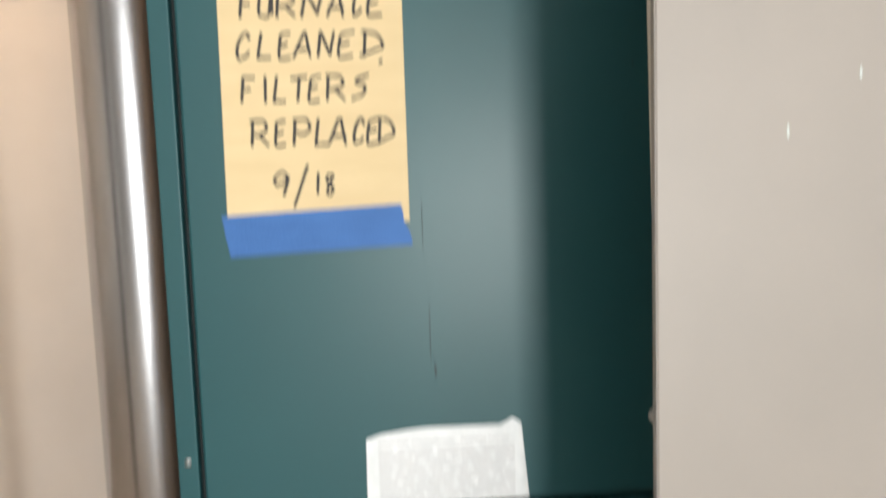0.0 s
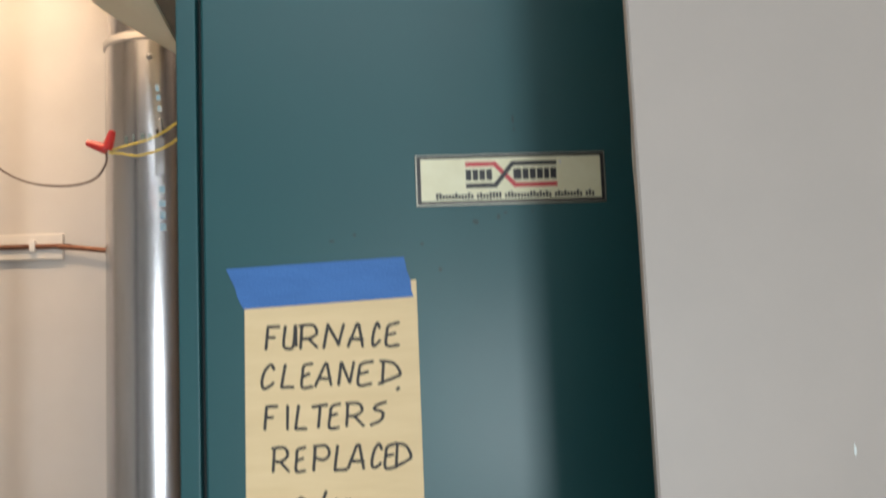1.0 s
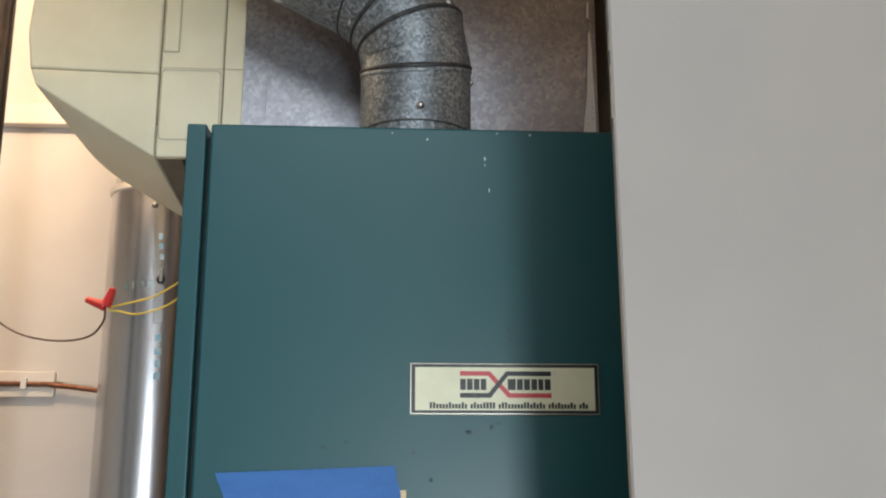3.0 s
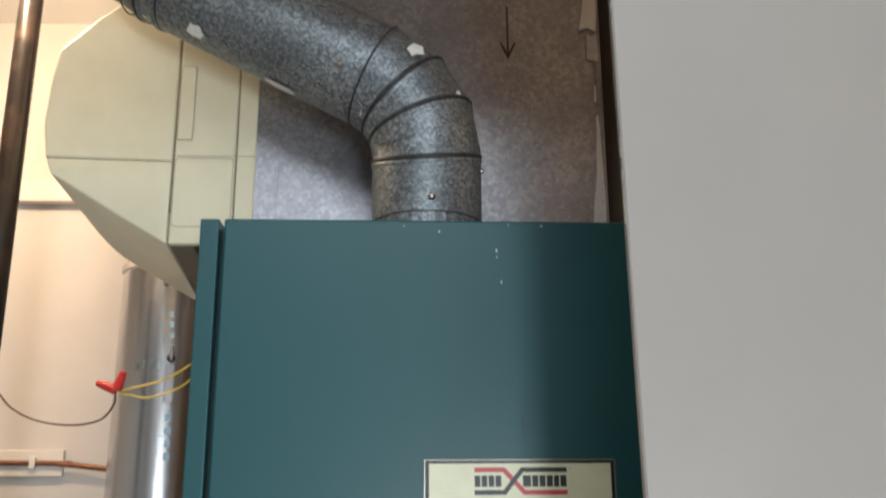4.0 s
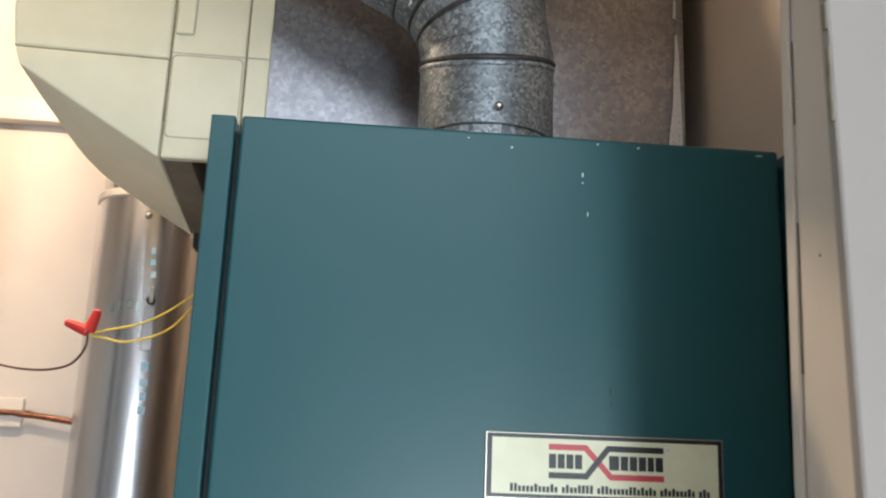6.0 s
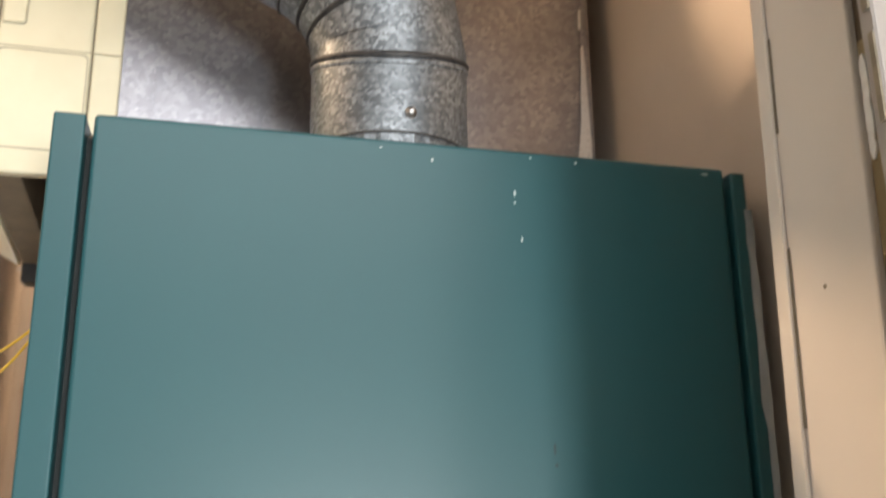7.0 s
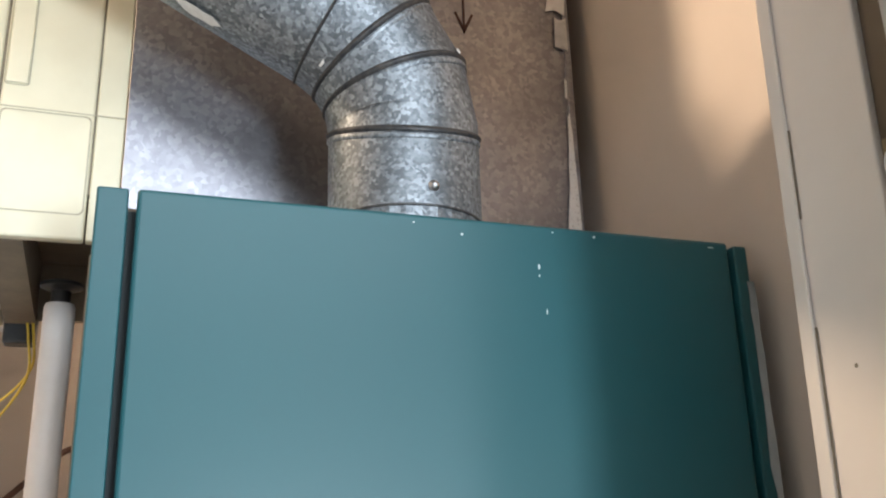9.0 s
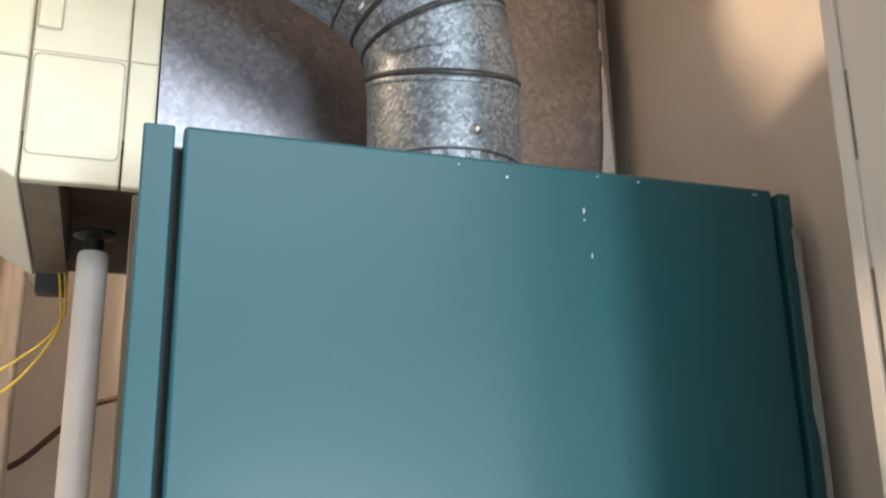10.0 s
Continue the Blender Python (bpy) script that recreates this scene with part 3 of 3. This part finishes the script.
    ob = solid("masking_tape", prism(pts, PF - 0.0021, PF - 0.0013), BLUE_TAPE, "strip of blue painter's tape holding the note", "tape", group="tape on the note")
    return ob


tape(-0.119, 1.219, 0.069, 1.2265, 0.0595, 1.2715, -0.1375, 1.264, 1)
tape(-0.1195, 0.9225, 0.076, 0.9295, 0.064, 0.974, -0.127, 0.9665, 2)

# ---------------------------------------------------------------- supply plenum above the furnace
DY = 1.300
AZ = 2.052
duct = thing("plenum_duct", (0.1, 1.55, 1.663), "tall galvanized sheet metal plenum on the furnace", "air duct")
part("front_sheet", box(-0.178, 0.370, DY, DY + 0.002, 1.664, 2.599), GALV, duct)
for nm, b in (("side_sheet", box(-0.178, -0.176, DY + 0.002, 1.74, 1.664, 2.599)), ("side_sheet", box(0.368, 0.370, DY + 0.002, 1.74, 1.664, 2.599)), ("rear_sheet", box(-0.176, 0.368, 1.738, 1.74, 1.664, 2.599))):
    part(nm, b, GALV, duct)
part("corner_seam", box(-0.1445, -0.1425, DY - 0.0012, DY, 1.664, 2.599), GALV, duct)
part("corner_seam", box(0.363, 0.3725, DY - 0.003, DY - 0.0005, 1.664, 2.599, 0.001), GALV, duct)
# torn tape remains along the right corner
for i, (pts, mt) in enumerate((([(0.336, 1.668), (0.3675, 1.668), (0.368, 1.78), (0.3665, 1.84), (0.3655, 1.87), (0.3650, 1.905), (0.3625, 1.935), (0.3600, 1.93), (0.3590, 1.895), (0.3570, 1.87), (0.3555, 1.83), (0.3505, 1.79), (0.346, 1.74)], PEELED), (
        [(0.338, 2.083), (0.352, 2.088), (0.366, 2.082), (0.3685, 2.12), (0.3685, 2.19), (0.352, 2.20), (0.349, 2.155), (0.345, 2.12)], SEALANT), (
        [(0.349, 2.031), (0.368, 2.028), (0.3675, 2.078), (0.358, 2.072), (0.351, 2.076)], FOIL), ([(0.358, 1.958), (0.3615, 1.956), (0.362, 1.982), (0.3595, 1.985)], PEELED))):
    part("tape_remnant", prism(pts, DY - 0.0045, DY - 0.0032), mt, duct, "torn dried tape")
tm = text_mesh("AIR FLOW", 0.028, Matrix.Identity(4), bold=-0.0002, jitter=0.35, seed=11)
xs = [v.co.x for v in tm.verts]
k = 0.142 / (max(xs) - min(xs))
bmesh.ops.transform(tm, verts=tm.verts, matrix=Matrix.Translation((0.152 - min(xs) * k, DY - 0.0008, AZ + 0.094)) @ Matrix.Diagonal((k, 1, 1, 1)))
part("handwriting", tm, INK_BROWN, duct)
ar = box(0.2192, 0.2222, DY - 0.0008, DY - 0.0002, AZ - 0.02, AZ + 0.074)
for sx in (-1, 1):
    a = prism([(0.2207, AZ - 0.022), (0.2207 + sx * 0.0135, AZ + 0.008), (0.2207 + sx * 0.0105, AZ + 0.0095), (0.2207, AZ - 0.012)], DY - 0.0008, DY - 0.0002)
    add(ar, a)
part("drawn_arrow", ar, INK_BROWN, duct, "brown arrow pointing down")

# ---------------------------------------------------------------- flue pipe
PX, PYC, PR = 0.083, 1.131, 0.0742
flue = thing("flue_pipe", (PX, PYC, 1.667), "weathered galvanized flue pipe with a gored elbow", "flue pipe")


def arc_bend(p, a, b, radius, steps):
    """Points along the arc that rounds the corner p between the directions a (in) and b (out)."""
    a, b, p = Vector(a).normalized(), Vector(b).normalized(), Vector(p)
    ang = a.angle(b)
    t = radius * math.tan(ang / 2)
    s0 = p - a * t
    n = (b - a * a.dot(b)).normalized()
    c = s0 + n * radius
    return [c + radius * (-n * math.cos(ang * k / steps) + a * math.sin(ang * k / steps)) for k in range(steps + 1)]


up, lean = (0, 0, 1), (-math.cos(radians(27.5)), 0, math.sin(radians(27.5)))
low = arc_bend((PX, PYC, 1.875), up, lean, 0.13, 3)
high = arc_bend((-0.336, PYC, 2.093), lean, up, 0.09, 3)
# crimped foot, straight foot section
bm = tube([(PX, PYC, 1.66), (PX, PYC, 1.694)], PR - 0.001, 64)
for i, v in enumerate(bm.verts):
    if (i // 1) % 2:
        d = Vector((v.co.x - PX, v.co.y - PYC, 0)).normalized()
        v.co += d * 0.0007
part("crimped_foot", bm, PIPE, flue, smooth=False)
part("foot_edge", tube([(PX, PYC, 1.6938), (PX, PYC, 1.6955)], PR + 0.0008, 48), PIPE_SEAM, flue)
part("pipe_section", tube([(PX, PYC, 1.695), (PX, PYC, 1.7955)], PR, 64), PIPE, flue, smooth=True)


def bead(p, d, r, w=0.004, proud=0.0022, mat=None, name="bead"):
    """A rolled bead round the pipe at p, across the direction d."""
    d = Vector(d).normalized()
    pr = ((-1.0, 0.0), (-0.6, 0.7), (0.0, 1.0), (0.6, 0.7), (1.0, 0.0))
    return part(name, tube([Vector(p) + d * w * a for a, _ in pr], r, 64, False, [r + proud * b for _, b in pr]), mat or PIPE, flue, smooth=True)




def askew_ring(z0, w, proud, mat, name, slope=0.30, across=0.06):
    """A rolled ring round the upright pipe that dips towards the front."""
    b = bmesh.new()
    rings = []
    for a, h in ((-1.0, 0.0), (-0.6, 0.7), (0.0, 1.0), (0.6, 0.7), (1.0, 0.0)):
        r = PR + 0.0002 + proud * h
        rings.append([b.verts.new((PX + r * math.cos(q), PYC + r * math.sin(q), z0 + w * a + slope * r * math.sin(q) + across * r * math.cos(q))) for q in (2 * math.pi * k / 64 for k in range(64))])
    for r0, r1 in zip(rings, rings[1:]):
        for k in range(64):
            b.faces.new((r0[k], r0[(k + 1) % 64], r1[(k + 1) % 64], r1[k]))
    return part(name, b, mat, flue, smooth=True)


askew_ring(1.7905, 0.0032, 0.0024, PIPE_SEAM, "seam_line")
askew_ring(1.7845, 0.0036, 0.0016, PIPE, "bead")
# each gore of the elbow is a sleeve of its own, mitred on its neighbours


def gore(points, k, r, name):
    """The sleeve between points k and k + 1, mitred on its neighbours."""
    b = tube(points, r, 64, False)
    b.verts.ensure_lookup_table()
    drop = [v for i, v in enumerate(b.verts) if not k * 64 <= i < (k + 2) * 64]
    bmesh.ops.delete(b, geom=drop, context="VERTS")
    return part(name, b, PIPE, flue, smooth=True)


line = [Vector((PX, PYC, 1.60)), *low, *high, Vector((-0.336, PYC, 2.599))]
line[0] = Vector((PX, PYC, 1.795))
for k in range(len(line) - 1):
    gore(line, k, PR - 0.0004 * (k % 2), "elbow_gore" if k in (0, 1, 2, 3, 5, 6, 7) else "pipe_section")
for k in range(1, len(line) - 1):
    a, b = (line[k] - line[k - 1]).normalized(), (line[k + 1] - line[k]).normalized()
    if k not in (1, 4):
        bead(line[k], a + b, PR, 0.0035, 0.0030, PIPE_SEAM, "seam_line")
        bead(line[k] - (a + b).normalized() * 0.0060, a + b, PR, 0.0035, 0.0014)
lv = Vector(lean)
# collar where the sloping section meets the elbow, and two swaged collars near its upper end
for p, w in ((low[-1] + lv * 0.004, 0.0015), (Vector((-0.262, PYC, 2.055)), 0.0015), (Vector((-0.312, PYC, 2.081)), 0.0015)):
    bead(p, lv, PR, w, 0.0018, PIPE_SEAM, "seam_line")
bead(Vector((-0.268, PYC, 2.058)), lv, PR, 0.004, 0.003)
# screws with their flanges
for p, ax in (((PX + 0.004, PYC - PR, 1.713), (0, -1, 0)), ((-0.035, 1.0635, 1.898), (-0.17, -0.92, -0.33)), ((-0.284, 1.075, 2.009), (-0.2, -0.77, -0.4)), ((-0.05, PYC - PR * 0.6, 2.005), (0.2, -0.6, 0.8)), ((PX + PR, PYC, 1.775), (1, 0, 0))):
    part("screw", dome(p, ax, 0.0055, 0.004), STEEL, flue)


def patch_on(name, a, d, s0, s1, w0, w1, seed, mat=SEALANT):
    """A ragged smear on a round pipe: along the axis from s0 to s1, round it from angle w0 to w1 (degrees, 0 towards -y)."""
    a, d = Vector(a), Vector(d).normalized()
    out = Vector((0, -1, 0))
    side = d.cross(out)
    r = random.Random(seed)
    b = bmesh.new()
    c = b.verts.new((0, 0, 0))
    ring = []
    mid_s, mid_w = (s0 + s1) / 2, (w0 + w1) / 2
    def at_(s, w):
        w = radians(w)
        return a + d * s + (out * math.cos(w) + side * math.sin(w)) * (PR + 0.0028)
    c.co = at_(mid_s, mid_w)
    for k in range(14):
        q, f = 2 * math.pi * k / 14, r.uniform(0.65, 1.1)
        ring.append(b.verts.new(at_(mid_s + (s1 - s0) / 2 * f * math.cos(q), mid_w + (w1 - w0) / 2 * f * math.sin(q))))
    for k in range(14):
        b.faces.new((c, ring[k], ring[(k + 1) % 14]))
    return part(name, b, mat, flue, "dab of dried white sealant", True)




def dab(p, size_s, size_w, seed):
    """A dab near the point p, on the pipe length that runs closest to it."""
    p = Vector(p)
    best = None
    for a, b in zip(line, line[1:]):
        d = (b - a).normalized()
        s = (p - a).dot(d)
        miss = abs((p - a - d * s).length - PR) + max(0, -s) + max(0, s - (b - a).length)
        if best is None or miss < best[0]:
            best = (miss, a, d, s)
    _, a, d, s = best
    q = p - a - d * s
    out = Vector((0, -1, 0))
    w = math.degrees(math.atan2(q.dot(d.cross(out)), q.dot(out)))
    patch_on("sealant_dab", a, d, s - size_s / 2, s + size_s / 2, w - size_w / 2, w + size_w / 2, seed)


dab((0.062, 1.082, 1.917), 0.026, 26, 3)
dab((0.008, 1.108, 1.856), 0.010, 11, 4)
dab((0.117, 1.084, 1.862), 0.007, 8, 5)
dab((-0.120, 1.128, 1.895), 0.05, 15, 6)
dab((-0.235, 1.100, 1.962), 0.032, 22, 7)

# ---------------------------------------------------------------- humidifier on the plenum's side
HY = 1.31
hum = thing("humidifier", (-0.34, 1.43, 1.71), "cream plastic furnace humidifier mounted beside the plenum", "humidifier")
front_edge = [(-0.494, 1.830), (-0.445, 1.800), (-0.390, 1.766), (-0.309, 1.717)]
back_edge = [(-0.495, 1.40, 1.822), (-0.450, 1.48, 1.762), (-0.403, 1.53, 1.730), (-0.309, 1.58, 1.680)]
top_edge = [(-0.500, 1.42, 1.8545), (-0.470, 1.50, 1.853), (-0.42, 1.55, 1.852), (-0.309, 1.58, 1.8505)]
bm = bmesh.new()
fv = [bm.verts.new(p) for p in curve_points([(x, HY, z) for x, z in front_edge], 4)]
bv = [bm.verts.new(p) for p in curve_points(back_edge, 4)]
bt = [bm.verts.new(p) for p in curve_points(top_edge, 4)]
ft = [bm.verts.new((x, HY, z)) for x, z in ((-0.503, 1.8545), (-0.309, 1.8505))]
bm.faces.new((ft[0], ft[1], *fv[::-1]))
for k in range(len(fv) - 1):
    bm.faces.new((fv[k], fv[k + 1], bv[k + 1], bv[k]))
    bm.faces.new((bv[k], bv[k + 1], bt[k + 1], bt[k]))
bm.faces.new((ft[0], fv[0], bv[0], bt[0]))
bm.faces.new((ft[1], bt[-1], bv[-1], fv[-1]))
bm.faces.new((ft[0], *bt, ft[1]))
bmesh.ops.recalc_face_normals(bm, faces=bm.faces)
bmesh.ops.bevel(bm, geom=[e for e in bm.edges if e.calc_face_angle(0) > 0.5], offset=0.003, segments=2, affect="EDGES", profile=0.5)
part("lower_cover", bm, CREAM, hum, smooth=True)
up_cover = [(-0.309, 1.8518), (-0.504, 1.8562), (-0.512, 1.915), (-0.508, 1.985), (-0.499, 2.040), (-0.445, 2.094), (-0.400, 2.130), (-0.309, 2.150)]
part("upper_cover", prism(up_cover, HY, 1.56, 0.004), CREAM, hum)
part("seam_backing", prism([(-0.312, 1.730), (-0.40, 1.783), (-0.485, 1.838), (-0.498, 1.862), (-0.506, 1.915), (-0.496, 2.037), (-0.40, 2.125), (-0.3, 2.145), (-0.182, 2.145), (-0.182, 1.770), (-0.311, 1.770)], HY + 0.004, 1.53), SEAM, hum, "brown backing sheet behind the cover joints")
bm = box(-0.306, -0.2115, HY, 1.325, 1.717, 2.15, 0.003)
part("side_housing", bm, CREAM, hum)
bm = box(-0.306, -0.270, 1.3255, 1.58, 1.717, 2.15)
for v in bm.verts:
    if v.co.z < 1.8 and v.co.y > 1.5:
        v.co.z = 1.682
part("housing_rear", bm, CREAM_SHADE_TAN, hum, "cream inner wall of the housing, coloured brown as if shaded")
part("recess_back", box(-0.2695, -0.182, 1.570, 1.580, 1.690, 1.7648), CREAM_SHADE_TAN, hum, "back of the recess, coloured brown as if shaded")
part("tray", box(-0.2695, -0.182, 1.3255, 1.58, 1.765, 1.769), CREAM_SHADE_TAN, hum, "tray under the housing, its shade put into a brown colour")
part("mounting_strip", box(-0.2095, -0.1795, HY + 0.001, 1.325, 1.717, 2.15, 0.002), CREAM, hum)


def frame_line(x0, x1, z0, z1, y, w, r, name, mat, depth=0.0008):
    """A flat ribbon round a rounded rectangle, a groove's shade put into its colour."""
    pts = []
    for cx, cz, a0 in ((x1 - r, z1 - r, 0), (x0 + r, z1 - r, 90), (x0 + r, z0 + r, 180), (x1 - r, z0 + r, 270)):
        pts += [(cx + r * math.cos(radians(a0 + q)), cz + r * math.sin(radians(a0 + q))) for q in (0, 30, 60, 90)]
    b = bmesh.new()
    mid = (Vector((x0 + x1, 0, z0 + z1)) / 2)
    outer, inner = [], []
    for px, pz in pts:
        v = Vector((px, y, pz))
        outer.append(b.verts.new(v))
        inner.append(b.verts.new((px + w * (1 if px < mid.x else -1), y, pz + w * (1 if pz < mid.z else -1))))
    n = len(pts)
    for k in range(n):
        b.faces.new((outer[k], outer[(k + 1) % n], inner[(k + 1) % n], inner[k]))
    return part(name, b, mat, hum)


frame_line(-0.3045, -0.2135, 1.744, 1.8575, HY - 0.0006, 0.0016, 0.006, "groove_shade_ribbon", GROOVE_SHADE)
frame_line(-0.3045, -0.279, 1.885, 2.014, HY - 0.0006, 0.0012, 0.004, "groove_shade_ribbon", GROOVE_SHADE)
part("raised_panel", box(-0.303, -0.2805, HY - 0.0022, HY - 0.0002, 1.8875, 2.0125, 0.0018), CREAM, hum)
part("mould_shade_strip", box(-0.306, -0.181, HY - 0.0005, HY, 1.8595, 1.8608), GROOVE_SHADE, hum)

# ---------------------------------------------------------------- drain pipe with its black knob
drain = thing("drain_pipe", (-0.236, 1.452, 0.0), "white plastic pipe with a black knob standing beside the furnace", "pipe")
part("pipe_section", tube([(-0.236, 1.452, 0.0), (-0.236, 1.452, 1.678), (-0.236, 1.452, 1.682)], 0.0172, 32, radii=[0.0172, 0.0172, 0.0155]), PVC, drain, smooth=True)
part("stem", tube([(-0.236, 1.452, 1.68), (-0.236, 1.452, 1.700)], 0.011, 20), BLACK, drain)
part("knob", tube([(-0.236, 1.452, 1.697), (-0.236, 1.452, 1.700), (-0.236, 1.452, 1.702), (-0.236, 1.452, 1.706), (-0.236, 1.452, 1.708)], 0.02, 28, radii=[0.011, 0.019, 0.0238, 0.0238, 0.020]), BLACK, drain, "round black plastic knob", True)

# solenoid valve under the humidifier
valve = thing("solenoid_valve", (-0.287, 1.585, 1.64), "black solenoid valve with brass fittings under the humidifier", "valve")
part("coil", box(-0.307, -0.269, 1.57, 1.602, 1.659, 1.702, 0.004), BLACK, valve)
part("fitting", tube([(-0.288, 1.586, 1.700), (-0.288, 1.586, 1.709), (-0.288, 1.586, 1.710), (-0.288, 1.586, 1.75)], 0.01, 6, radii=[0.01, 0.01, 0.006, 0.006]), STEEL, valve, "steel nut and stem")
part("terminal", dome((-0.307, 1.586, 1.68), (-1, 0, 0), 0.005, 0.007), STEEL, valve)
part("cap", box(-0.298, -0.262, 1.576, 1.596, 1.711, 1.723, 0.003), PVC, valve)

# wires
NUT = Vector((-0.457, 1.62, 1.534))
for pts in ([(-0.276, 1.568, 1.704), (-0.270, 1.566, 1.665), (-0.270, 1.575, 1.628), (-0.300, 1.588, 1.591), (-0.365, 1.602, 1.549), (-0.43, 1.614, 1.533), (NUT.x + 0.004, NUT.y, NUT.z - 0.006)],
            [(-0.284, 1.568, 1.704), (-0.276, 1.566, 1.665), (-0.276, 1.575, 1.610), (-0.328, 1.595, 1.541), (-0.392, 1.606, 1.516), (-0.432, 1.614, 1.521), (NUT.x + 0.003, NUT.y, NUT.z - 0.010)]):
    solid("yellow_wire", tube(curve_points(pts, 8), 0.0017, 8), YELLOW, "thin yellow insulated wire from valve to connector", "wire", smooth=True, group="low voltage wires")
pts = [(NUT.x - 0.002, NUT.y, NUT.z - 0.008), (-0.462, 1.625, 1.505), (-0.485, 1.632, 1.479), (-0.535, 1.64, 1.470), (-0.60, 1.65, 1.478), (-0.65, 1.655, 1.50), (-0.682, 1.66, 1.53), (-0.75, 1.66, 1.60)]
solid("brown_wire", tube(curve_points(pts, 8), 0.0019, 8), BROWN, "thin dark brown wire sagging along the wall", "wire", smooth=True, group="low voltage wires")
for tip in ((-0.036, 0.0, 0.013), (0.012, -0.004, 0.033)):
    d = Vector(tip).normalized()
    p = NUT + Vector((0, -0.004, -0.004))
    ln = Vector(tip).length
    b = tube([p, p + d * 0.003, p + d * ln * 0.55, p + d * ln * 0.95, p + d * ln], 0.008, 12, radii=[0.0085, 0.0095, 0.0078, 0.006, 0.0035])
    nut = solid("wire_nut", b, RED, "red plastic wire nut joining thin wires", "wire nut", group="wire nuts")

# ---------------------------------------------------------------- round duct by the back wall
RX, RY, RR = -0.478, 2.05, 0.113
rd = thing("round_duct", (RX, RY, 0.0), "shiny bare metal round duct with faded blue print", "air duct")
part("duct_section", tube([(RX, RY, 0.0), (RX, RY, 1.845)], RR, 72), SILVER, rd, smooth=True)
part("duct_section", tube([(RX, RY, 1.845), (RX, RY, 2.599)], RR - 0.006, 72), SILVER, rd, smooth=True)
part("strap", tube([(RX, RY, 1.838), (RX, RY, 1.841), (RX, RY, 1.853), (RX, RY, 1.856)], RR, 72, radii=[RR + 0.001, RR + 0.004, RR + 0.004, RR + 0.001]), TRIM, rd, "cream painted band clamp", True)


def on_duct(px, pz, lift=0.0):
    """The point of the duct's front at that x and height, and the way out of it."""
    dx = px - RX
    dy = -math.sqrt(max(RR * RR - dx * dx, 1e-6))
    n = Vector((dx, dy, 0)).normalized()
    return Vector((RX, RY, pz)) + n * (RR + lift), n


p, n = on_duct(-0.467, 1.799)
part("screw", dome(p, n, 0.007, 0.005), STEEL, rd)
p, n = on_duct(-0.446, 1.634)
part("damper_nut", dome(p, n, 0.010, 0.012, 6), BLACK, rd, "dark wing nut of a damper")
b = box(-0.0035, 0.0035, -0.018, -0.003, -0.006, 0.024, 0.002)
bmesh.ops.transform(b, verts=b.verts, matrix=Matrix.Translation(p) @ Matrix.Rotation(0.3, 4, "Z"))
part("damper_wing", b, STEEL, rd)
b = box(-0.0105, 0.0105, -0.004, 0.001, -0.096, -0.012, 0.0022, 3)
bmesh.ops.transform(b, verts=b.verts, matrix=Matrix.Translation(p) @ Matrix.Rotation(math.atan2(n.x, -n.y), 4, "Z"))
part("damper_handle", b, SILVER, rd)


def mark(px, pz, w, h, mat):
    c, n = on_duct(px, pz, 0.0006)
    b = bmesh.new()
    bmesh.ops.create_grid(b, x_segments=1, y_segments=1, size=0.5)
    bmesh.ops.transform(b, verts=b.verts, matrix=Matrix.Translation(c) @ n.to_track_quat("Z", "Y").to_matrix().to_4x4() @ Matrix.Diagonal((w, h, 1, 1)))
    return part("print_bar", b, mat, rd, "faded print mark")


# faded letters down the duct and a short row beside the damper, as plain bars
for px, pz, w, h in ((-0.444, 1.508, 0.013, 0.017), (-0.443, 1.478, 0.014, 0.012), (-0.442, 1.453, 0.011, 0.015), (-0.442, 1.427, 0.013, 0.014), (-0.451, 1.730, 0.008, 0.014), (-0.449, 1.708, 0.009, 0.012), (-0.447, 1.684, 0.009, 0.012), (-0.467, 1.620, 0.008, 0.017)):
    mark(px, pz, w, h, INK_BLUE)
for px, pz, w, h in ((-0.519, 1.618, 0.010, 0.016), (-0.502, 1.621, 0.004, 0.016), (-0.482, 1.624, 0.009, 0.012)):
    mark(px, pz, w, h, INK_DULL)

# ---------------------------------------------------------------- pipes on and before the back wall
solid("iron_pipe", tube([(-0.707, 1.65, 0.0), (-0.707, 1.65, 2.599)], 0.0225, 40), IRON, "black iron pipe standing from floor to ceiling", "pipe", smooth=True)
solid("copper_pipe", tube(curve_points([(-2.5, 2.228, 1.43), (-0.95, 2.228, 1.424), (-0.76, 2.228, 1.420), (-0.68, 2.226, 1.412), (-0.60, 2.22, 1.402)], 6), 0.0062, 16), COPPER, "thin dull copper pipe clipped along the wall", "pipe", smooth=True)
br = thing("pipe_bracket", (-0.85, 2.25, 1.42), "cream painted wooden block carrying the copper pipe", "bracket")
part("block", box(-1.05, -0.757, 2.2335, 2.249, 1.392, 1.455, 0.003), TRIM, br)
part("clip", box(-0.832, -0.818, 2.219, 2.233, 1.410, 1.438, 0.002), PVC, br)
solid("brown_cable", tube(curve_points([(-0.20, 2.2, 1.60), (-0.25, 2.2, 1.583), (-0.293, 2.2, 1.546), (-0.33, 2.2, 1.51), (-0.365, 2.2, 1.48), (-0.42, 2.21, 1.455)], 8), 0.006, 10), BROWN, "brown cable hanging behind the duct", "cable", smooth=True)
# small hook in the side wall
solid("wall_hook", tube(curve_points([(0.405, 1.066, 1.99), (0.392, 1.06, 1.985), (0.388, 1.056, 1.995), (0.390, 1.055, 2.004)], 5), 0.0025, 8), BROWN, "small dark metal hook in the side wall", "hook", smooth=True)
